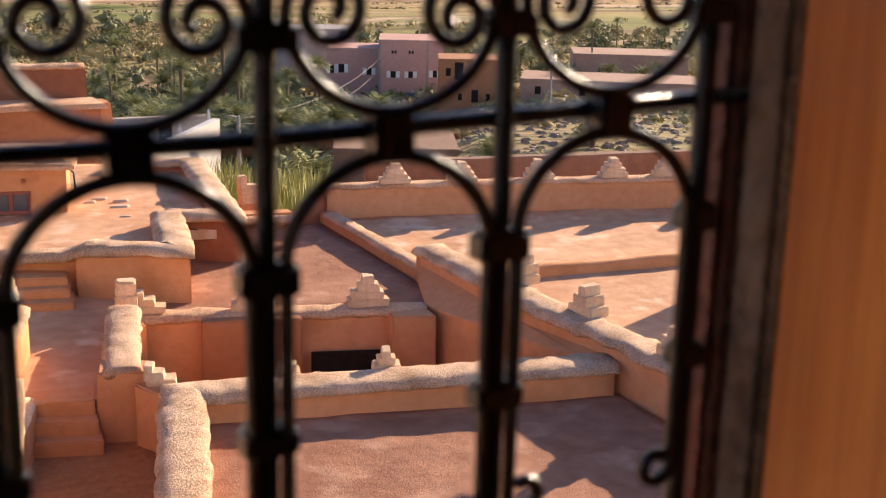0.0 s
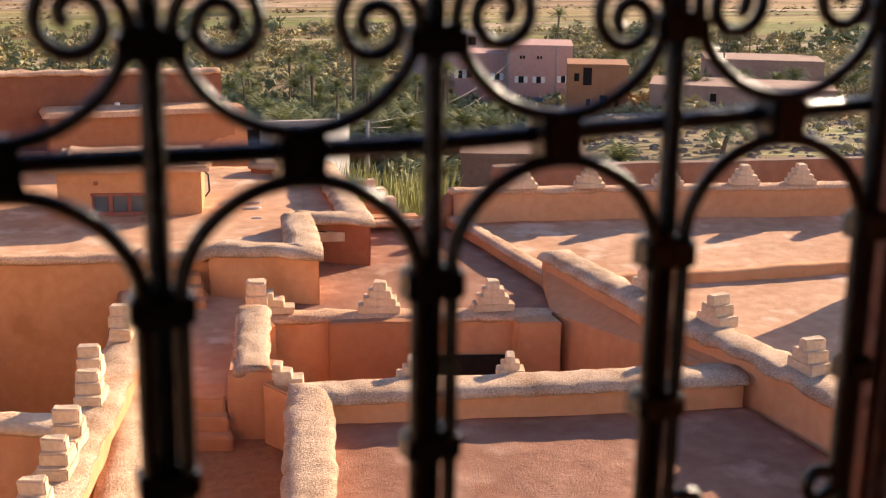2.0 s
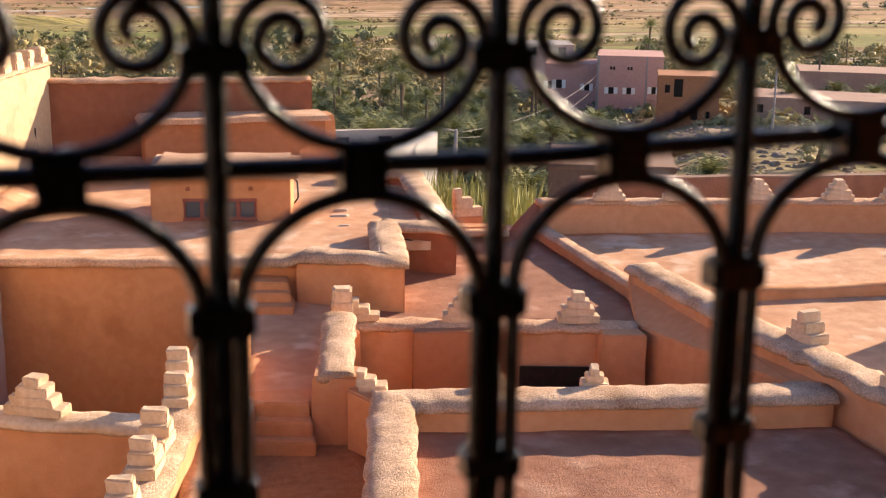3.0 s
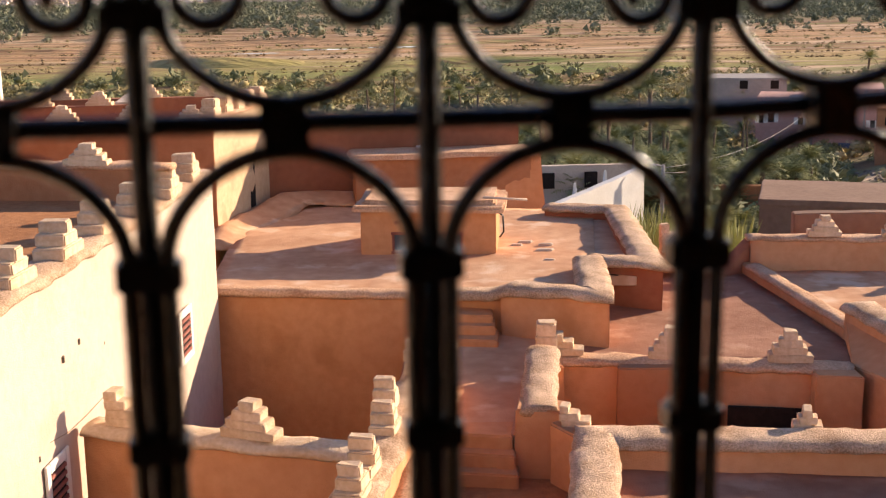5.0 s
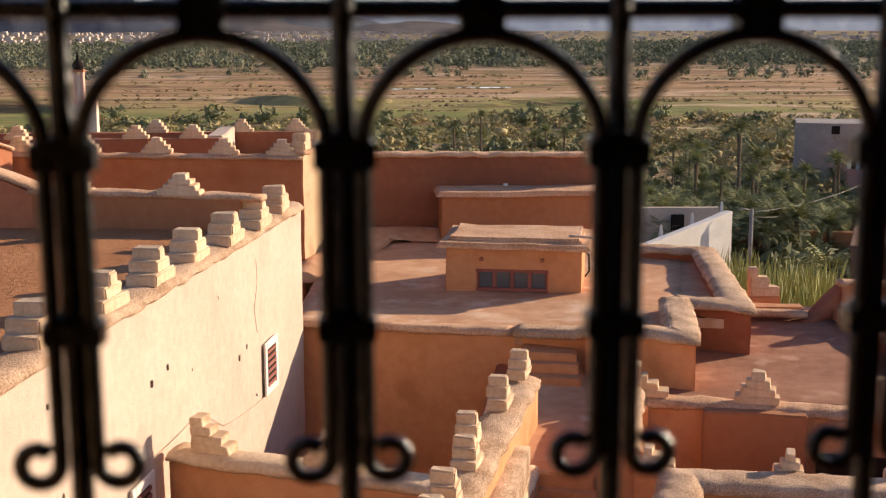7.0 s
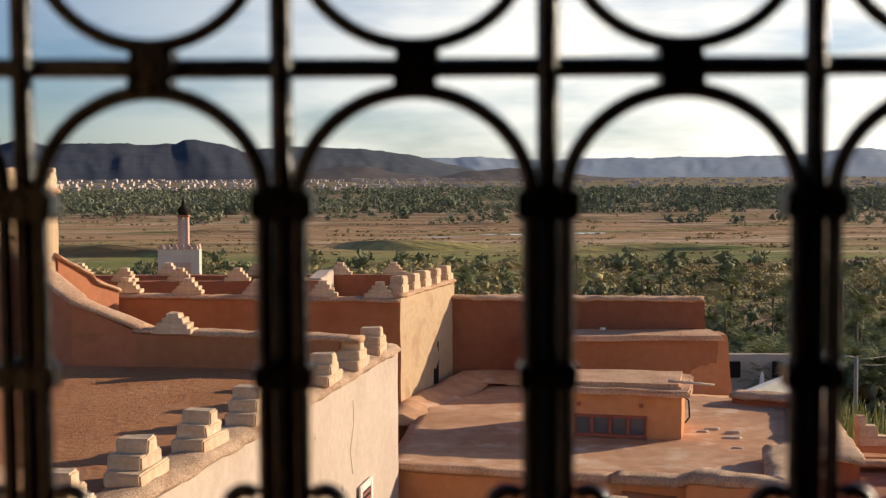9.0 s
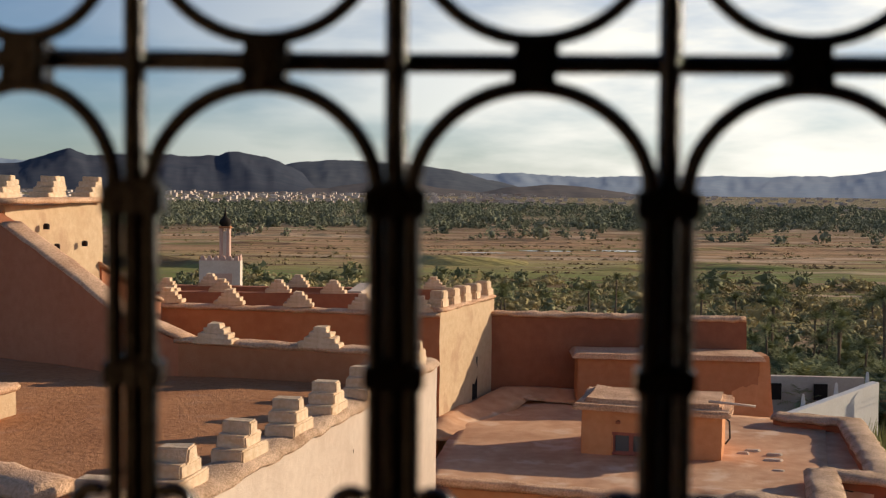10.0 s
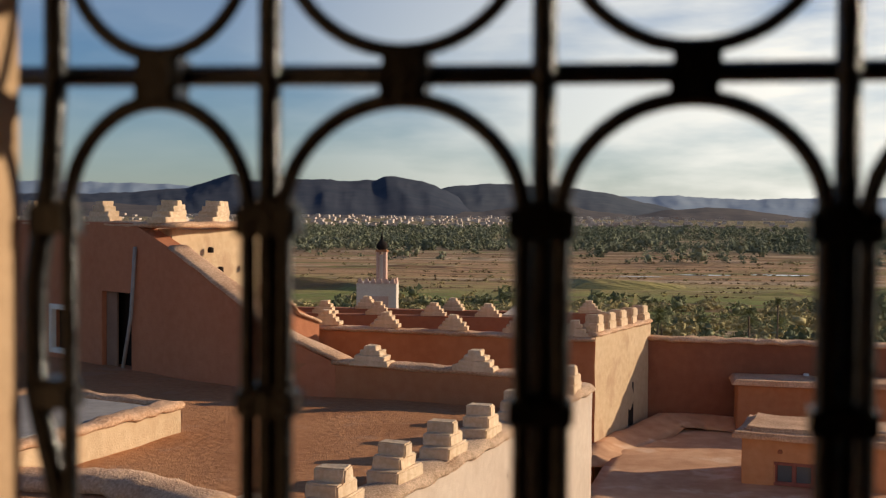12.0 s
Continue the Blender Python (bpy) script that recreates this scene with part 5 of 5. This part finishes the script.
# ---- palms ----
def frond(rng, length, az, lift, verts, faces, base):
    """One arched palm frond: a rachis with leaflet pairs."""
    d = Vector((math.cos(az), math.sin(az), 0))
    side = Vector((-d.y, d.x, 0))
    pts, p, ang = [], Vector(base), lift
    n = 11
    for i in range(n + 1):
        pts.append(p.copy())
        p = p + (d * math.cos(ang) + Vector((0, 0, math.sin(ang)))) * length / n
        ang -= (0.055 + 0.05 * rng.random()) * (1.0 + 0.06 * i)
    for i in range(1, n + 1):
        a, q = pts[i - 1], pts[i]
        t = i / n
        w = length * 0.23 * (math.sin(math.pi * min(1, 0.12 + 0.86 * t)) + 0.12)
        fwd = (q - a).normalized()
        for sgn in (-1, 1):
            for h in (0.0,):
                root = a.lerp(q, h)
                tip = root + side * sgn * w * rng.uniform(0.8, 1.1) + fwd * w * 0.75 + Vector((0, 0, -w * rng.uniform(0.15, 0.55)))
                k = len(verts)
                verts += [root, root + fwd * length * 0.05, tip]
                faces.append((k, k + 1, k + 2))
    for i in range(n):
        k = len(verts)
        verts += [pts[i] - side * 0.02, pts[i] + side * 0.02, pts[i + 1] + side * 0.012, pts[i + 1] - side * 0.012]
        faces.append((k, k + 1, k + 2, k + 3))


def palm_meshes(seed, high, reach, count):
    rng = random.Random(seed)
    lean = Vector((rng.uniform(-0.4, 0.4), rng.uniform(-0.4, 0.4), 0))
    pts = [lean * (i / 7) ** 2 + Vector((0, 0, high * i / 7 - 0.3)) for i in range(8)]
    trunk = tube("trunk", pts, [0.20, 0.15, 0.14, 0.13, 0.12, 0.12, 0.14, 0.18], BARK, 8)
    verts, faces = [], []
    for i in range(count):
        k = (i + 0.5) / count
        frond(rng, reach * rng.uniform(0.8, 1.1) * (0.85 + 0.2 * k), i * 2.4 + rng.uniform(-0.3, 0.3), 1.45 - 1.40 * k + rng.uniform(-0.15, 0.15), verts, faces, pts[-1] + Vector((0, 0, 0.1)))
    return trunk, mesh_of("crown", verts, faces, FROND)


PALMS = [palm_meshes(s, h, r, c) for s, h, r, c in ((1, 3.6, 2.0, 46), (2, 2.8, 2.1, 46), (3, 7.0, 1.8, 42), (4, 1.6, 2.2, 42))]


def palm(x, y, kind, size, turn):
    t = thing("palm_tree", "date palm with a full green feathery crown", "palm tree", (x, y, ground_height(x, y) + Z0), "date palms")
    t.rotation_euler, t.scale = (0, 0, turn), (size, size, size)
    part("trunk", PALMS[kind][0], t)
    part("crown", PALMS[kind][1], t)


rng = random.Random(11)


def grove(count, az0, az1, r0, r1, kinds, s0=0.8, s1=1.15):
    for _ in range(count):
        a, r = radians(rng.uniform(az0, az1)), rng.uniform(r0, r1)
        x, y = r * math.sin(a), r * math.cos(a)
        if (x - 62) ** 2 + (y - 130) ** 2 < 150 or (x - 61) ** 2 + (y - 111) ** 2 < 90:
            continue
        if -57.5 < 0.43 * x - 0.9 * y < -50.5 and x < 45:
            continue
        palm(x, y, rng.choice(kinds), rng.uniform(s0, s1), rng.uniform(0, 6.28))


grove(125, 13, 24.5, 78, 112, (0, 0, 1, 1, 3))
grove(85, 11.5, 22, 100, 150, (0, 1, 0, 1, 2))
grove(100, -1, 13, 96, 140, (0, 1, 1, 3), 0.75, 1.1)
grove(18, -1, 24, 140, 220, (0, 1, 2), 0.8, 1.1)
grove(24, 25, 48, 150, 240, (0, 1, 2))
grove(9, 31, 46, 126, 150, (1, 3))
for x, y, k, s in ((25.5, 66, 3, 1.2), (24.0, 58.5, 3, 1.0), (-20.5, 150, 2, 0.9), (45, 66, 3, 1.25), (30, 52, 3, 0.9), (11.5, 160, 2, 0.95), (36.5, 118, 2, 1.4), (-10, 165, 2, 0.8)):
    palm(x, y, k, s, x)


# ---- foliage that nobody could count ----
def clumps(name, label, spots, material, cards, category="bushes", fine=2):
    """Spots of (x, y, z, width, height), each an uneven leafy mass with small leaf cards round it, in one mesh."""
    gen = np.random.default_rng(len(spots) + cards)
    bm = bmesh.new()
    bmesh.ops.create_icosphere(bm, subdivisions=fine, radius=1.0)
    unit = np.array([v.co[:] for v in bm.verts])
    tris = np.array([[v.index for v in f.verts] for f in bm.faces])
    bm.free()
    verts, faces, k = [], [], 0
    for x, y, z, w, h in spots:
        size = np.array([w / 2, w / 2, h / 2])
        core = unit * (0.34 + 0.36 * gen.random((len(unit), 1))) * size + np.array([x, y, z + h / 2])
        c = gen.normal(size=(cards, 3))
        c /= np.linalg.norm(c, axis=1)[:, None]
        mid = c * size * (0.75 + 0.4 * gen.random((cards, 1))) + np.array([x, y, z + h / 2])
        s = 0.105 * (w * h) ** 0.5 * (0.6 + 0.8 * gen.random((cards, 1)))
        a, b = gen.normal(size=(cards, 3)), gen.normal(size=(cards, 3))
        leaf = np.stack([mid + a * s, mid + b * s, mid - (a + b) * s * 0.7], 1).reshape(-1, 3)
        verts += [core, leaf]
        faces += [tris + k, np.arange(3 * cards).reshape(-1, 3) + k + len(core)]
        k += len(core) + 3 * cards
    tagged(new(name, mesh_of(name, np.concatenate(verts).tolist(), np.concatenate(faces).tolist(), material, True)), label, category, kind="stuff")


def scatter(count, az0, az1, r0, r1, w0, w1, tall, seed, even=True):
    g = random.Random(seed)
    out = []
    for _ in range(count):
        a = radians(g.uniform(az0, az1))
        r = g.uniform(r0, r1) if even else math.sqrt(g.uniform(r0 * r0, r1 * r1))
        x, y = r * math.sin(a), r * math.cos(a)
        w = g.uniform(w0, w1)
        out.append((x, y, ground_height(x, y) + Z0 - 0.2, w, w * tall * g.uniform(0.7, 1.3)))
    return out


def grouped(spots, size, keep, seed):
    """Thins spots out so that they stand in groups, and lets their sizes vary with the group."""
    out = []
    for x, y, z, w, h in spots:
        k = noise.noise(Vector((x / size, y / size, seed))) + 0.5 * noise.noise(Vector((x / size * 3, y / size * 3, seed)))
        if k > keep:
            f = 0.65 + 0.6 * min(1, (k - keep))+ 0.5 * abs(noise.noise(Vector((x * 7.1, y * 3.3, seed))))
            out.append((x, y, z, w * f, h * f))
    return out


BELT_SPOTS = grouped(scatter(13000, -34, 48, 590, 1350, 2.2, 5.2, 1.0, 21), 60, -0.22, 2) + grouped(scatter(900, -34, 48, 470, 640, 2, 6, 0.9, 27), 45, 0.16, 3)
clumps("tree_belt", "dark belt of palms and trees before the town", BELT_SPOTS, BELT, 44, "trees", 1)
clumps("scrub", "golden scrub and low bushes on the valley floor", grouped(scatter(5600, -32, 48, 120, 272, 1.2, 3.4, 0.5, 22), 16, -0.22, 4), SCRUB, 40, "bushes", 1)
clumps("near_scrub", "dense green undergrowth below the palms", scatter(420, 9, 26, 74, 150, 1.5, 3.2, 0.7, 23), LEAF, 60)
clumps("valley_bushes", "scattered dry bushes between the fields", grouped(scatter(1500, -32, 48, 275, 575, 0.8, 2.4, 0.5, 24), 30, 0.0, 6), SCRUB, 24, "bushes", 1)
clumps("dark_bushes", "dark green bushes and young trees among the scrub", grouped(scatter(800, -32, 48, 130, 275, 1.4, 4.0, 0.75, 25), 22, -0.08, 8), LEAF, 70)
clumps("slope_scrub", "dry bushes on the bare slope", scatter(160, 25, 50, 52, 120, 0.6, 1.8, 0.6, 26), SCRUB, 24)


def field_lines():
    """Low dry hedges and ditch edges in broken lines across the fields."""
    g = random.Random(31)
    out = []
    for y0 in (292, 306, 322, 343, 362, 384, 410, 438, 470, 505, 545):
        for i in range(230):
            x = -190 + 2.1 * i + g.uniform(-0.8, 0.8)
            if noise.noise(Vector((x * 0.022, y0, 2))) < 0.02:
                continue
            y = y0 + 7 * noise.noise(Vector((x * 0.012, y0, 9))) + 0.04 * x
            w = g.uniform(1.2, 2.6)
            out.append((x, y, ground_height(x, y) + Z0 - 0.25, w, w * g.uniform(0.25, 0.5)))
    return out


STUBBLE = surface("dry_hedge", (0.17, 0.11, 0.06), (0.30, 0.20, 0.10), 0.95, 0.02, 0.4, 0.1, 5)
clumps("field_hedges", "broken lines of dry brown hedge between fields", field_lines(), STUBBLE, 16, "hedge", 1)


def reeds():
    g = random.Random(4)
    v, f = [], []
    for _ in range(2800):
        az, r = radians(g.uniform(15.8, 21.6)), g.uniform(39, 50)
        x, y = r * math.sin(az), r * math.cos(az)
        z = -13.2 + Z0
        h = g.uniform(2.4, 4.6)
        bend = Vector((g.uniform(-0.8, 0.8), g.uniform(-0.8, 0.8), 0))
        s = Vector((g.uniform(-1, 1), g.uniform(-1, 1), 0)).normalized() * 0.07
        p, m, t = Vector((x, y, z)), Vector((x, y, z + h * 0.6)) + bend * 0.35, Vector((x, y, z + h)) + bend
        k = len(v)
        v += [p - s, p + s, m + s, m - s, t]
        f += [(k, k + 1, k + 2, k + 3), (k + 3, k + 2, k + 4)]
    tagged(new("reeds", mesh_of("reeds", v, f, REED)), "tall yellow-green reeds between the houses", "reeds", kind="stuff")


reeds()


def rubble():
    g = random.Random(8)
    v, f = [], []
    for _ in range(1500):
        a, r = radians(g.uniform(25, 50)), g.uniform(46, 122)
        x, y = r * math.sin(a), r * math.cos(a)
        z, s = ground_height(x, y) + Z0, g.uniform(0.10, 0.42)
        k = len(v)
        v += [Vector((x + s * g.uniform(0.5, 1) * q[0], y + s * g.uniform(0.5, 1) * q[1], z + s * 0.7 * g.uniform(0.6, 1) * q[2])) for q in ((-1, -1, 0), (1, -1, 0), (1, 1, 0), (-1, 1, 0), (-0.5, -0.6, 1), (0.6, -0.5, 1), (0.5, 0.5, 1), (-0.6, 0.5, 1))]
        f += [tuple(k + i for i in q) for q in ((0, 1, 5, 4), (1, 2, 6, 5), (2, 3, 7, 6), (3, 0, 4, 7), (4, 5, 6, 7))]
    tagged(new("rubble", mesh_of("rubble", v, f, STONE)), "loose grey rubble on the bare slope", "rubble", kind="stuff")


rubble()


def town():
    g = random.Random(6)
    v, f = [], []
    for _ in range(950):
        az = g.choice((g.uniform(-30, 4), g.uniform(-22, 2), g.uniform(4, 40)))
        a, r = radians(az), g.uniform(1250, 2300)
        x, y = r * math.sin(a), r * math.cos(a)
        w, d, h = g.uniform(3.5, 11), g.uniform(6, 12), g.choice((g.uniform(1.8, 3.2), g.uniform(2, 5)))
        z = -1 + max(0, (r - 1500) * 0.008)
        k = len(v)
        v += [Vector((x + p * w / 2, y + q * d / 2, z + s * h)) for s in (0, 1) for p, q in ((-1, -1), (1, -1), (1, 1), (-1, 1))]
        f += [(k, k + 1, k + 5, k + 4), (k + 1, k + 2, k + 6, k + 5), (k + 2, k + 3, k + 7, k + 6), (k + 3, k, k + 4, k + 7), (k + 4, k + 5, k + 6, k + 7)]
    tagged(new("distant_town", mesh_of("distant_town", v, f, TOWN)), "pale distant town of small flat-roofed houses", "town", kind="stuff")


town()
